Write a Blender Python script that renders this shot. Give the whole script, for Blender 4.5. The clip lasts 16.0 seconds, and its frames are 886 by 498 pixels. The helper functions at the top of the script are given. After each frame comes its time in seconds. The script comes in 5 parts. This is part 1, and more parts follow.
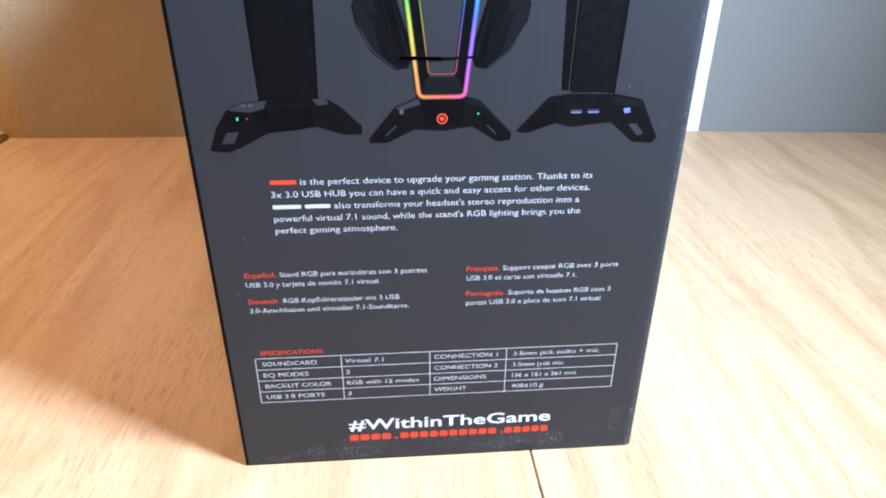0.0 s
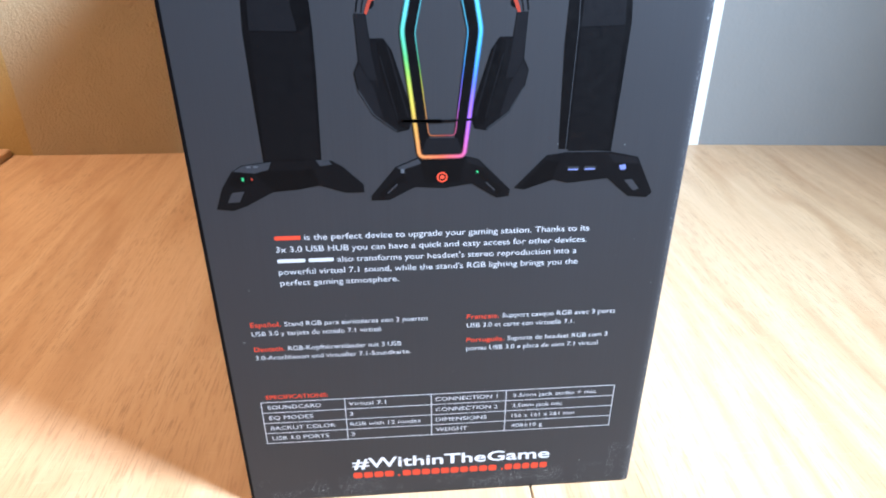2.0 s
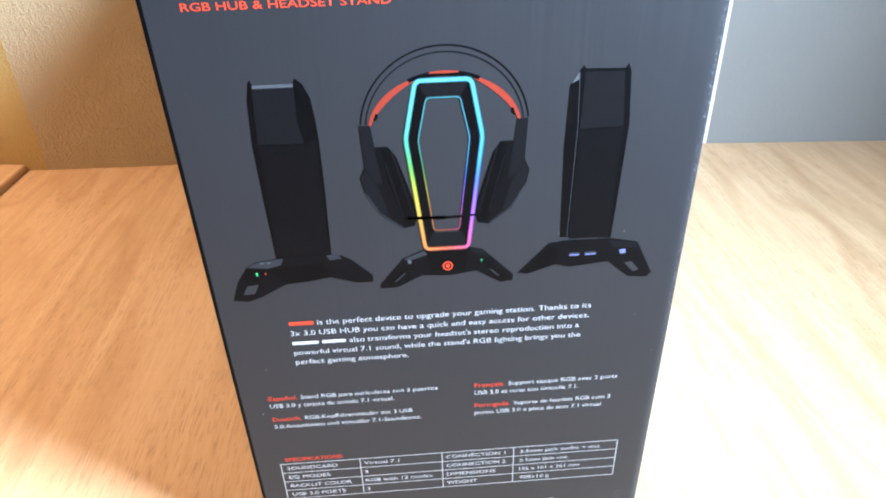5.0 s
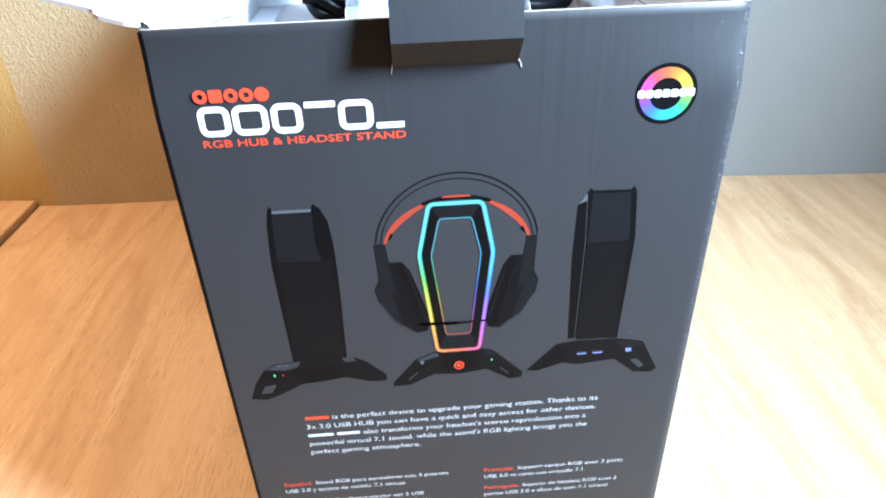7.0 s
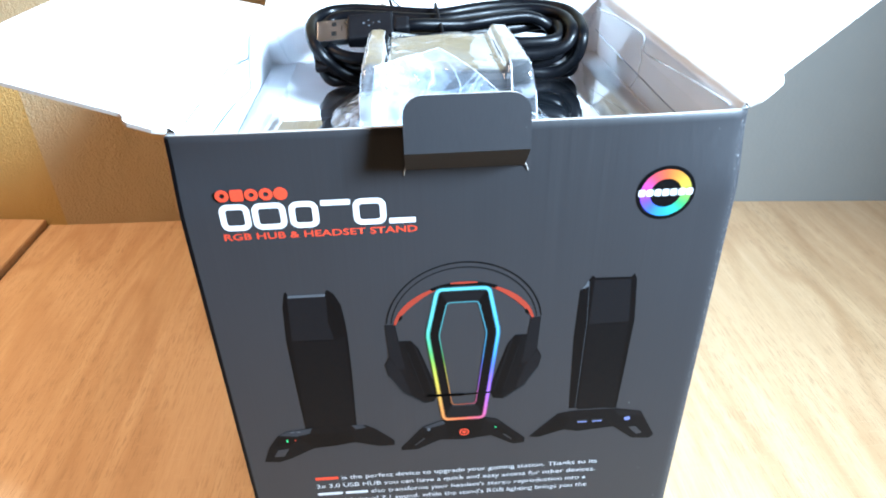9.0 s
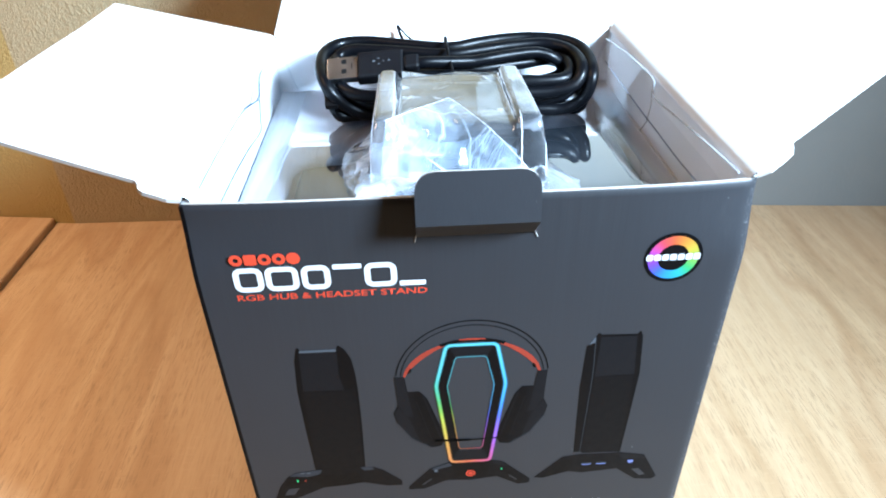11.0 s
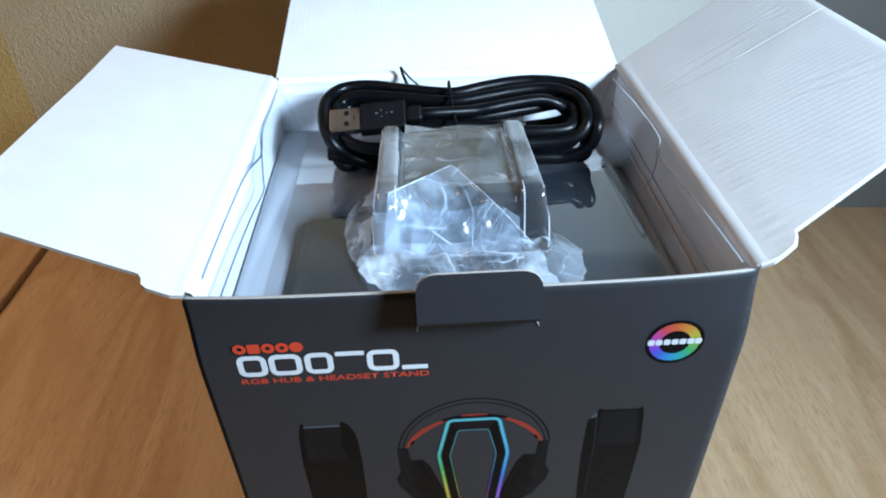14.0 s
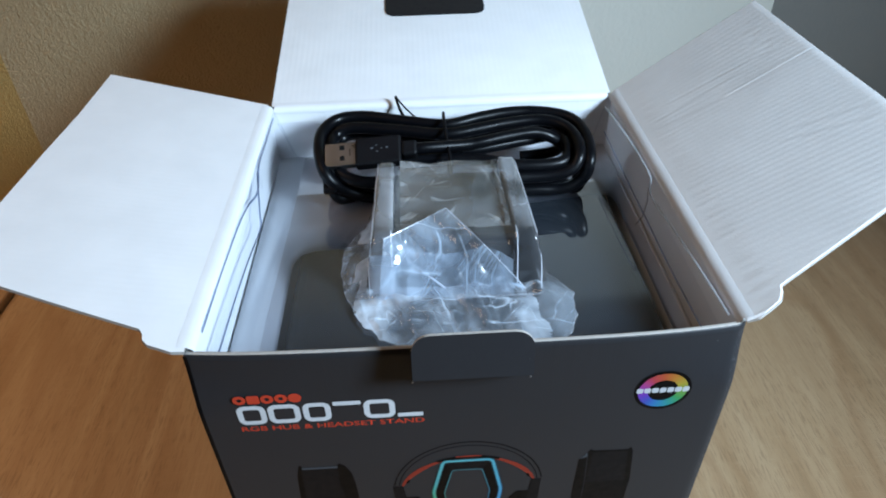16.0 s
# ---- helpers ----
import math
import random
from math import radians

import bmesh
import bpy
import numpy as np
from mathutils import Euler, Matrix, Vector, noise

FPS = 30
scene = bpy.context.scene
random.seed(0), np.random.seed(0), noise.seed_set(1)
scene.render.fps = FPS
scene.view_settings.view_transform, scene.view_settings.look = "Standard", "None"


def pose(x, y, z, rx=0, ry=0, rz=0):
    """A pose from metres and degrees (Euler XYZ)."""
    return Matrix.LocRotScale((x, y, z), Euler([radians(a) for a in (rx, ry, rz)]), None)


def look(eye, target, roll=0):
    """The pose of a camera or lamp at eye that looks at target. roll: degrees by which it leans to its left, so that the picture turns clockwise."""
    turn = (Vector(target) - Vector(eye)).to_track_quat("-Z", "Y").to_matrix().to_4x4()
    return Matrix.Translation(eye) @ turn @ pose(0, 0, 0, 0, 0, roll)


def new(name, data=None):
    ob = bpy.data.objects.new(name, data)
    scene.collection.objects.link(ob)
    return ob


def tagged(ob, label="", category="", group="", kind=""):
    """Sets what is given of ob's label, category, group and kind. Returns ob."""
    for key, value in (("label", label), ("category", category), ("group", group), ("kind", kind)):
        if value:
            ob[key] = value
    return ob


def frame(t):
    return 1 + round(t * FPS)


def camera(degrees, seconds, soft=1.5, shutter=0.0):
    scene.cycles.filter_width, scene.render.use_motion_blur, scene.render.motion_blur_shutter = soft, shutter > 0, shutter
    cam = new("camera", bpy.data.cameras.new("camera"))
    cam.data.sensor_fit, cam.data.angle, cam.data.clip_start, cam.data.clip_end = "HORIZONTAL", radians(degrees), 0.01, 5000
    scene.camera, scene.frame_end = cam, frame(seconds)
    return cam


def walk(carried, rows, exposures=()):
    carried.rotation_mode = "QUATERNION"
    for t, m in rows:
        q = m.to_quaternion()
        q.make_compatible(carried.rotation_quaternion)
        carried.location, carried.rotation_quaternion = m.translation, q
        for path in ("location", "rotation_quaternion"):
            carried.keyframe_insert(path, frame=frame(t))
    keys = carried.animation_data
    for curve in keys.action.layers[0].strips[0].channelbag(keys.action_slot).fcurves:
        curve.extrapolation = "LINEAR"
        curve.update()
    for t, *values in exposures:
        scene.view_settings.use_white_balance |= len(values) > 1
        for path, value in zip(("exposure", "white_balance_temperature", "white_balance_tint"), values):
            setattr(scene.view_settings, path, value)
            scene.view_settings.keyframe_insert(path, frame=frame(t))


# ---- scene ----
cam = camera(67.2, 16.0, soft=1.95)
PATH = [
    (0, (-0.02, -0.246, 0.246), (0.122, 1.519, -0.684), 0.3),
    (0.5, (-0.02, -0.244, 0.252), (0.121, 1.518, -0.683), 0.1),
    (1, (-0.019, -0.243, 0.257), (0.121, 1.521, -0.675), -0.1),
    (1.5, (-0.019, -0.242, 0.263), (0.119, 1.518, -0.677), 0.2),
    (2, (-0.019, -0.241, 0.27), (0.116, 1.516, -0.675), 0.0),
    (2.5, (-0.018, -0.239, 0.279), (0.116, 1.516, -0.67), -0.6),
    (3, (-0.018, -0.238, 0.287), (0.107, 1.511, -0.676), -0.9),
    (3.5, (-0.019, -0.235, 0.293), (0.103, 1.506, -0.683), -0.8),
    (3.7, (-0.018, -0.234, 0.296), (0.094, 1.5, -0.694), -0.9),
    (6, (-0.015, -0.218, 0.338), (0.079, 1.481, -0.712), -2.0),
    (6.5, (-0.015, -0.214, 0.349), (0.074, 1.484, -0.705), -2.1),
    (7, (-0.017, -0.211, 0.359), (0.073, 1.491, -0.687), -2.0),
    (7.5, (-0.018, -0.209, 0.367), (0.071, 1.495, -0.676), -1.7),
    (8, (-0.018, -0.207, 0.378), (0.07, 1.503, -0.654), -1.4),
    (8.5, (-0.018, -0.205, 0.385), (0.069, 1.495, -0.665), -1.8),
    (9, (-0.018, -0.203, 0.393), (0.066, 1.492, -0.666), -1.5),
    (11.5, (-0.019, -0.185, 0.428), (0.048, 1.459, -0.709), -1.3),
    (12, (-0.019, -0.181, 0.436), (0.046, 1.451, -0.718), -1.5),
    (12.5, (-0.017, -0.178, 0.44), (0.039, 1.446, -0.725), -1.6),
    (13, (-0.018, -0.174, 0.446), (0.031, 1.436, -0.74), -1.7),
    (13.5, (-0.018, -0.169, 0.45), (0.032, 1.439, -0.737), -1.7),
    (14, (-0.015, -0.166, 0.454), (0.028, 1.438, -0.74), -1.8),
    (14.5, (-0.014, -0.164, 0.458), (0.031, 1.43, -0.75), -1.4),
    (15, (-0.014, -0.162, 0.463), (0.034, 1.416, -0.764), -1.5),
    (15.5, (-0.012, -0.159, 0.471), (0.034, 1.412, -0.766), -1.9),
    (16, (-0.014, -0.155, 0.477), (0.043, 1.416, -0.76), -1.5),
]
EXPOSURES = [(0, -0.16, 6050, 17), (3.5, 0.11, 6150, 15), (6, 0.2, 6250, 12), (7.5, 0.21, 6200, 10), (9, -0.06, 6200, 9), (11.5, -0.47, 6150, 9), (12.5, -0.8, 6150, 9), (14, -1.55, 6250, 9), (15, -1.9, 6400, 9), (16, -2.0, 6500, 10)]
walk(cam, [(t, look(eye, target, roll)) for t, eye, target, roll in PATH], EXPOSURES)

# ---- world, lights, exposure ----
world = bpy.data.worlds.new("world")
scene.world = world
world.use_nodes = True
world.node_tree.nodes["Background"].inputs[0].default_value = (0.02, 0.02, 0.022, 1)


def area_lamp(name, m, sx, sy, watts, color, spread=180.0):
    data = bpy.data.lights.new(name, "AREA")
    data.shape, data.size, data.size_y, data.energy, data.color = "RECTANGLE", sx, sy, watts, color
    data.spread = radians(spread)
    ob = new(name, data)
    ob.matrix_basis = m
    return ob


# cool key light from the right, its source unseen
area_lamp("cool_key_light", look((0.50, -0.285, 0.67), (0.0, 0.13, 0.25)), 0.17, 0.16, 17.6, (0.61, 0.81, 1.0), 104.0)
# added warm fill over the desk's far end; browns the shaded wall and wood
area_lamp("warm_fill_light", look((-1.05, -0.08, 1.25), (-0.80, -0.03, 0)), 1.20, 1.0, 14.0, (1.0, 0.67, 0.43), 84.0)


# ---- materials ----
def material(name, color=(0.5, 0.5, 0.5), rough=0.5, metal=0.0, spec=0.5):
    m = bpy.data.materials.new(name)
    m.use_nodes = True
    p = m.node_tree.nodes["Principled BSDF"]
    p.inputs["Base Color"].default_value = (*color, 1)
    p.inputs["Roughness"].default_value = rough
    p.inputs["Metallic"].default_value = metal
    p.inputs["Specular IOR Level"].default_value = spec
    return m


class G:
    """Short ways to wire a node tree."""

    def __init__(self, m):
        self.t = m.node_tree
        self.p = self.t.nodes.get("Principled BSDF")

    def n(self, kind, **props):
        node = self.t.nodes.new("ShaderNode" + kind)
        for k, v in props.items():
            if k == "operation":
                node.operation = v
            elif k == "blend_type":
                node.blend_type = v
            elif k == "data_type":
                node.data_type = v
            elif k == "bands_direction":
                node.bands_direction = v
            elif k == "feature":
                node.feature = v
            elif k == "gradient_type":
                node.gradient_type = v
        return node

    def l(self, a, b):
        self.t.links.new(a, b)

    def coords(self, scale=(1, 1, 1)):
        tc, mp = self.n("TexCoord"), self.n("Mapping")
        mp.inputs["Scale"].default_value = scale
        self.l(tc.outputs["Object"], mp.inputs["Vector"])
        return mp.outputs["Vector"]

    def noise(self, vec, scale, detail=4.0, rough=0.55, distort=0.0):
        n = self.n("TexNoise")
        n.inputs["Scale"].default_value, n.inputs["Detail"].default_value = scale, detail
        n.inputs["Roughness"].default_value, n.inputs["Distortion"].default_value = rough, distort
        self.l(vec, n.inputs["Vector"])
        return n.outputs["Fac"]

    def noise_colour(self, vec, scale):
        n = self.n("TexNoise")
        n.inputs["Scale"].default_value = scale
        self.l(vec, n.inputs["Vector"])
        return n.outputs["Color"]

    def ramp(self, fac, stops):
        r = self.n("ValToRGB")
        e = r.color_ramp.elements
        while len(e) < len(stops):
            e.new(0.5)
        for el, (pos, c) in zip(e, stops):
            el.position = pos
            el.color = (*c, 1) if isinstance(c, tuple) else (c, c, c, 1)
        self.l(fac, r.inputs["Fac"])
        return r.outputs["Color"]

    def mix(self, fac, a, b, blend="MIX"):
        m = self.n("Mix", data_type="RGBA", blend_type=blend)
        for sock, v in ((m.inputs["Factor"], fac), (m.inputs[6], a), (m.inputs[7], b)):
            if isinstance(v, (int, float)):
                sock.default_value = v
            elif isinstance(v, tuple):
                sock.default_value = (*v, 1)
            else:
                self.l(v, sock)
        return m.outputs[2]

    def math(self, op, a, b=0.0):
        m = self.n("Math", operation=op)
        for sock, v in zip(m.inputs, (a, b)):
            if isinstance(v, (int, float)):
                sock.default_value = v
            else:
                self.l(v, sock)
        return m.outputs[0]

    def bump(self, height, strength, distance):
        b = self.n("Bump")
        b.inputs["Strength"].default_value, b.inputs["Distance"].default_value = strength, distance
        self.l(height, b.inputs["Height"])
        self.l(b.outputs["Normal"], self.p.inputs["Normal"])

    def base(self, out):
        self.l(out, self.p.inputs["Base Color"])

    def roughness(self, out):
        self.l(out, self.p.inputs["Roughness"])


def wood_material():
    """Oak laminate: drifting growth rings that open into flames, flecks, and short dark pores along the grain."""
    m = material("oak_laminate", rough=0.36, spec=0.6)
    g = G(m)
    # rings: distance field stretched along y and bent by slow noise
    slow = g.noise(g.coords((8.5, 1.35, 1)), 1.0, 2, 0.45, 0.7)
    rings = g.math("FRACT", g.math("MULTIPLY", slow, 8.0))
    ringline = g.ramp(rings, [(0.0, 0.65), (0.09, 1.0), (0.42, 0.12), (0.86, 0.0), (1.0, 0.65)])
    where = g.ramp(g.noise(g.coords((3.2, 0.8, 1)), 1.3, 2, 0.5), [(0.38, 0.45), (0.60, 1.0)])
    broad = g.noise(g.coords((15, 0.9, 1)), 1.6, 3, 0.5, 0.7)
    mid = g.noise(g.coords((70, 3.0, 1)), 1.5, 5, 0.55, 0.9)
    fine = g.noise(g.coords((520, 22, 1)), 1.0, 4, 0.6)
    pores = g.noise(g.coords((900, 60, 1)), 1.0, 2, 0.5, 0.2)
    fleck = g.noise(g.coords((70, 480, 1)), 1.0, 2, 0.5)
    c = g.ramp(broad, [(0.30, (0.353, 0.219, 0.113)), (0.45, (0.505, 0.332, 0.185)), (0.60, (0.555, 0.378, 0.224)), (0.74, (0.434, 0.273, 0.145))])
    c = g.mix(0.40, c, g.ramp(mid, [(0.30, (0.445, 0.271, 0.144)), (0.5, (0.530, 0.348, 0.198)), (0.7, (0.588, 0.409, 0.250))]))
    c = g.mix(g.math("MULTIPLY", g.math("MULTIPLY", ringline, where), 0.50), c, (0.344, 0.185, 0.086))
    c = g.mix(g.math("MULTIPLY", g.ramp(fine, [(0.35, 1.0), (0.55, 0.0)]), 0.16), c, (0.353, 0.204, 0.103))
    dense = g.ramp(g.noise(g.coords((14, 4, 1)), 1.0, 2), [(0.38, 0.25), (0.62, 1.0)])
    c = g.mix(g.math("MULTIPLY", g.math("MULTIPLY", g.ramp(pores, [(0.37, 1.0), (0.46, 0.0)]), dense), 0.45), c, (0.209, 0.116, 0.056))
    c = g.mix(g.math("MULTIPLY", g.ramp(fleck, [(0.60, 0.0), (0.70, 1.0)]), 0.14), c, (0.646, 0.473, 0.310))
    g.base(c)
    g.roughness(g.ramp(mid, [(0.3, 0.44), (0.7, 0.33)]))
    g.bump(g.math("ADD", fine, pores), 0.25, 0.0004)
    return m


def plaster_material(name, a, b, size=1.0, strength=0.55):
    m = material(name, rough=0.62, spec=0.4)
    g = G(m)
    v = g.coords()
    big, small = g.noise(v, 9 * size, 4, 0.6), g.noise(g.coords((1, 1, 0.6)), 150 * size, 4, 0.6, 0.5)
    g.base(g.mix(g.ramp(big, [(0.3, 0.0), (0.7, 1.0)]), a, b))
    g.bump(g.math("ADD", small, g.noise(v, 420 * size, 2)), strength, 0.0025)
    return m


def card_print_material():
    """Dark grey satin print with fine upright streaks, lint, and rubbed white board at edges and foot."""
    m = material("grey_printed_card", rough=0.50, spec=0.30)
    g = G(m)
    v = g.coords()
    streak = g.ramp(g.noise(g.coords((1700, 1700, 9)), 1.0, 3, 0.6), [(0.2, 0.25), (0.8, 0.75)])
    cloud = g.noise(v, 14, 3)
    c = g.mix(streak, (0.0142, 0.0145, 0.0166), (0.0257, 0.0262, 0.0296))
    c = g.mix(g.ramp(cloud, [(0.35, 0.0), (0.7, 0.35)]), c, (0.0238, 0.0241, 0.0278))
    sep = g.n("SeparateXYZ")
    g.l(v, sep.inputs[0])
    x, z = sep.outputs["X"], sep.outputs["Z"]
    grit = g.noise(v, 1300, 3, 0.7)
    patch = g.noise(v, 60, 3, 0.6)
    foot = g.math("MULTIPLY", g.math("GREATER_THAN", 0.0165, z), g.ramp(patch, [(0.47, 0.0), (0.60, 1.0)]))
    foot = g.math("MULTIPLY", foot, g.ramp(g.math("MULTIPLY", z, 60.0), [(0.05, 0.3), (0.35, 1.0), (0.95, 0.0)]))
    corner = g.math("MULTIPLY", g.math("GREATER_THAN", x, 0.083), g.math("GREATER_THAN", 0.027, z))
    corner = g.math("MULTIPLY", corner, g.ramp(patch, [(0.40, 0.0), (0.60, 1.0)]))
    edge = g.ramp(g.math("MULTIPLY", g.math("SUBTRACT", x, 0.0930), 500.0), [(0.3, 0.0), (0.98, 0.28)])
    worn = g.math("MAXIMUM", g.math("MAXIMUM", foot, corner), edge)
    worn = g.math("MULTIPLY", worn, g.ramp(grit, [(0.58, 0.0), (0.64, 0.9)]))
    lint = g.ramp(g.noise(g.coords((1, 1, 0.5)), 560, 1, 0.4), [(0.81, 0.0), (0.84, 0.4)])
    worn = g.math("MAXIMUM", worn, lint)
    g.base(g.mix(worn, c, (0.48, 0.48, 0.49)))
    g.roughness(g.math("ADD", g.math("MULTIPLY", streak, 0.16), g.math("ADD", 0.40, g.math("MULTIPLY", worn, 0.35))))
    g.bump(g.math("ADD", streak, g.math("MULTIPLY", cloud, 2.0)), 0.12, 0.0002)
    return m


def card_white_material(name, axis, strength, color=(0.80, 0.81, 0.83), uneven=1.2, flutes=1.0):
    """White inner board whose flutes show faintly as ridges; axis: along which the ridges repeat."""
    m = material(name, rough=0.65, spec=0.3)
    g = G(m)
    v = g.coords()
    w = g.n("TexWave", bands_direction=axis)
    w.inputs["Scale"].default_value = 100.0
    w.inputs["Distortion"].default_value = uneven
    w.inputs["Detail"].default_value = 2.0
    w.inputs["Detail Scale"].default_value = 0.4
    g.l(v, w.inputs["Vector"])
    blot = g.noise(v, 40, 4)
    amount = g.ramp(g.noise(v, 24, 2), [(0.35, 0.25), (0.65, 1.0)])
    fibre = g.noise(v, 900, 3)
    g.base(g.mix(g.ramp(blot, [(0.35, 0.0), (0.75, 1.0)]), color, tuple(k * 0.93 for k in color)))
    g.bump(g.math("ADD", g.math("MULTIPLY", g.math("MULTIPLY", w.outputs["Fac"], amount), flutes), g.math("MULTIPLY", fibre, 0.35)), strength, 0.0006)
    return m


def ink(name, color, rough=0.46, spec=0.11):
    m = material(name, rough=rough, spec=spec)
    g = G(m)
    g.base(g.mix(g.ramp(g.noise(g.coords(), 1500, 2), [(0.3, 0.0), (0.75, 1.0)]), color, tuple(k * 0.82 for k in color)))
    g.roughness(g.ramp(g.noise(g.coords(), 300, 3), [(0.3, rough - 0.05), (0.7, rough + 0.08)]))
    return m


def wheel_ink(name, cx, cz, stops):
    """Printed colour wheel: the hue follows the angle round (cx, cz)."""
    m = material(name, rough=0.45, spec=0.4)
    g = G(m)
    sep, com, grad = g.n("SeparateXYZ"), g.n("CombineXYZ"), g.n("TexGradient", gradient_type="RADIAL")
    g.l(g.coords(), sep.inputs[0])
    g.l(g.math("SUBTRACT", sep.outputs["X"], cx), com.inputs[0])
    g.l(g.math("SUBTRACT", sep.outputs["Z"], cz), com.inputs[1])
    g.l(com.outputs[0], grad.inputs[0])
    g.base(g.ramp(grad.outputs["Fac"], stops))
    return m


def clear_plastic(name, tint, milk, rough, wrinkle=0.0, size=60.0, gloss=1.0, scatter=(0.60, 0.77, 1.0), folds=0.0):
    """Thin clear film: sees through, mirrors by Fresnel, and scatters a little."""
    m = bpy.data.materials.new(name)
    m.use_nodes = True
    g = G(m)
    g.t.nodes.remove(g.p)
    out = g.t.nodes["Material Output"]
    see, mir, dif, fre = g.n("BsdfTransparent"), g.n("BsdfGlossy"), g.n("BsdfDiffuse"), g.n("LayerWeight")
    trl, addm = g.n("BsdfTranslucent"), g.n("MixShader")
    see.inputs["Color"].default_value = (*tint, 1)
    mir.inputs["Roughness"].default_value = rough
    dif.inputs["Color"].default_value = (*scatter, 1)
    trl.inputs["Color"].default_value = (*scatter, 1)
    fre.inputs["Blend"].default_value = 0.5
    schlick = g.math("ADD", 0.05, g.math("MULTIPLY", g.math("POWER", fre.outputs["Facing"], 5.0), 0.95))
    addm.inputs[0].default_value = 0.3
    g.l(dif.outputs[0], addm.inputs[1])
    g.l(trl.outputs[0], addm.inputs[2])
    a, b = g.n("MixShader"), g.n("MixShader")
    v = g.coords()
    if wrinkle:
        bp = g.n("Bump")
        bp.inputs["Strength"].default_value, bp.inputs["Distance"].default_value = wrinkle, 0.004
        h = g.noise(v, size, 3, 0.6, 1.5)
        fold = None
        for turn, sc in ((0.5, 1.0), (-0.7, 1.3), (1.5, 0.8)):
            mp = g.n("Mapping")
            mp.vector_type = "TEXTURE"
            mp.inputs["Rotation"].default_value = (0.2 * turn, 0.3, turn)
            mp.inputs["Scale"].default_value = (1 / (size * 3.0 * sc), 1 / (size * 0.14 * sc), 1 / (size * 0.4))
            g.l(g.t.nodes["Texture Coordinate"].outputs["Object"], mp.inputs["Vector"])
            f = g.math("ABSOLUTE", g.math("SUBTRACT", g.noise(mp.outputs[0], 1.0, 0, 0.4, 0.0), 0.5))
            hide = g.ramp(g.noise(v, size * 1.1 * sc, 1, 0.5, 0.3), [(0.47, 0.0), (0.58, 1.0)])
            # milky streaks along the folds paint in their bright glints
            streak = g.math("MULTIPLY", g.ramp(f, [(0.0, 1.0), (0.005, 0.35), (0.014, 0.0)]), hide)
            h = g.math("ADD", h, g.math("MULTIPLY", f, -folds))
            fold = streak if fold is None else g.math("MAXIMUM", fold, streak)
        g.l(h, bp.inputs["Height"])
        for s in (mir, fre, dif):
            g.l(bp.outputs[0], s.inputs["Normal"])
        soft = g.ramp(g.noise(v, size * 0.6, 2, 0.5, 0.6), [(0.38, 0.10), (0.62, 1.0)])
        glint_lines = g.math("MULTIPLY", fold, 0.5 * min(1.0, folds * 2.0))
        g.l(g.math("MINIMUM", g.math("ADD", g.math("MULTIPLY", soft, milk * 1.15), glint_lines), 0.92), a.inputs[0])
    else:
        a.inputs[0].default_value = milk
    g.l(see.outputs[0], a.inputs[1])
    g.l(addm.outputs[0], a.inputs[2])
    g.l(g.math("MULTIPLY", schlick, gloss), b.inputs[0])
    g.l(a.outputs[0], b.inputs[1])
    g.l(mir.outputs[0], b.inputs[2])
    g.l(b.outputs[0], out.inputs["Surface"])
    return m


OAK = wood_material()
WALL = plaster_material("ochre_beige_plaster", (0.41, 0.322, 0.188), (0.46, 0.362, 0.216), 1.0, 0.8)
WHITEWALL = plaster_material("white_smooth_wall", (0.66, 0.66, 0.60), (0.71, 0.71, 0.65), 0.5, 0.15)
YELLOW = plaster_material("ochre_plaster", (0.44, 0.31, 0.11), (0.49, 0.35, 0.135), 1.0, 0.8)
GREYWALL = plaster_material("grey_smooth_wall", (0.20, 0.197, 0.185), (0.22, 0.216, 0.203), 0.5, 0.12)
FLOORING = plaster_material("brown_floor", (0.20, 0.12, 0.07), (0.26, 0.16, 0.09), 0.6, 0.2)
PRINT = card_print_material()
BLACKCARD = ink("black_printed_card", (0.018, 0.018, 0.02))
WHITE_X = card_white_material("white_board", "X", 0.045)
WHITE_S = card_white_material("white_board_smooth", "Y", 0.05, (0.75, 0.762, 0.785))
WHITE_Y = card_white_material("white_board_fluted", "Y", 0.13, (0.88, 0.88, 0.89), 3.5)
# white board greyed: the shade inside the carton is put into its colour
SHADED_BOARD = card_white_material("shaded_white_board", "Y", 0.05, (0.53, 0.545, 0.58))
LINER = card_white_material("white_liner", "X", 0.26, (0.86, 0.86, 0.87), 1.0, 0.0)
RAW = card_white_material("raw_board_edge", "X", 0.14, (0.40, 0.375, 0.35))
INK_WHITE = ink("white_ink", (0.50, 0.51, 0.53))
INK_BRIGHT = ink("bright_white_ink", (0.66, 0.67, 0.69))
CUT = ink("cut_board", (0.58, 0.56, 0.54))
INK_RED = ink("red_ink", (0.58, 0.06, 0.028))
INK_BLACK = ink("black_ink", (0.0018, 0.0018, 0.0023))
INK_DARK = ink("charcoal_ink", (0.0030, 0.0030, 0.0037))
INK_MID = ink("dark_grey_ink", (0.0062, 0.0062, 0.0074))
INK_GREY = ink("pale_grey_ink", (0.07, 0.075, 0.085))
INK_SOFT = ink("soft_grey_ink", (0.028, 0.029, 0.033))
PRINT_HOLE = ink("panel_grey_ink", (0.0227, 0.0235, 0.0276), 0.48, 0.3)
INK_DEEPRED = ink("deep_red_ink", (0.26, 0.035, 0.02))
INK_BLUE = ink("pale_blue_ink", (0.13, 0.15, 0.32))
INK_GREEN = ink("green_ink", (0.05, 0.5, 0.18))
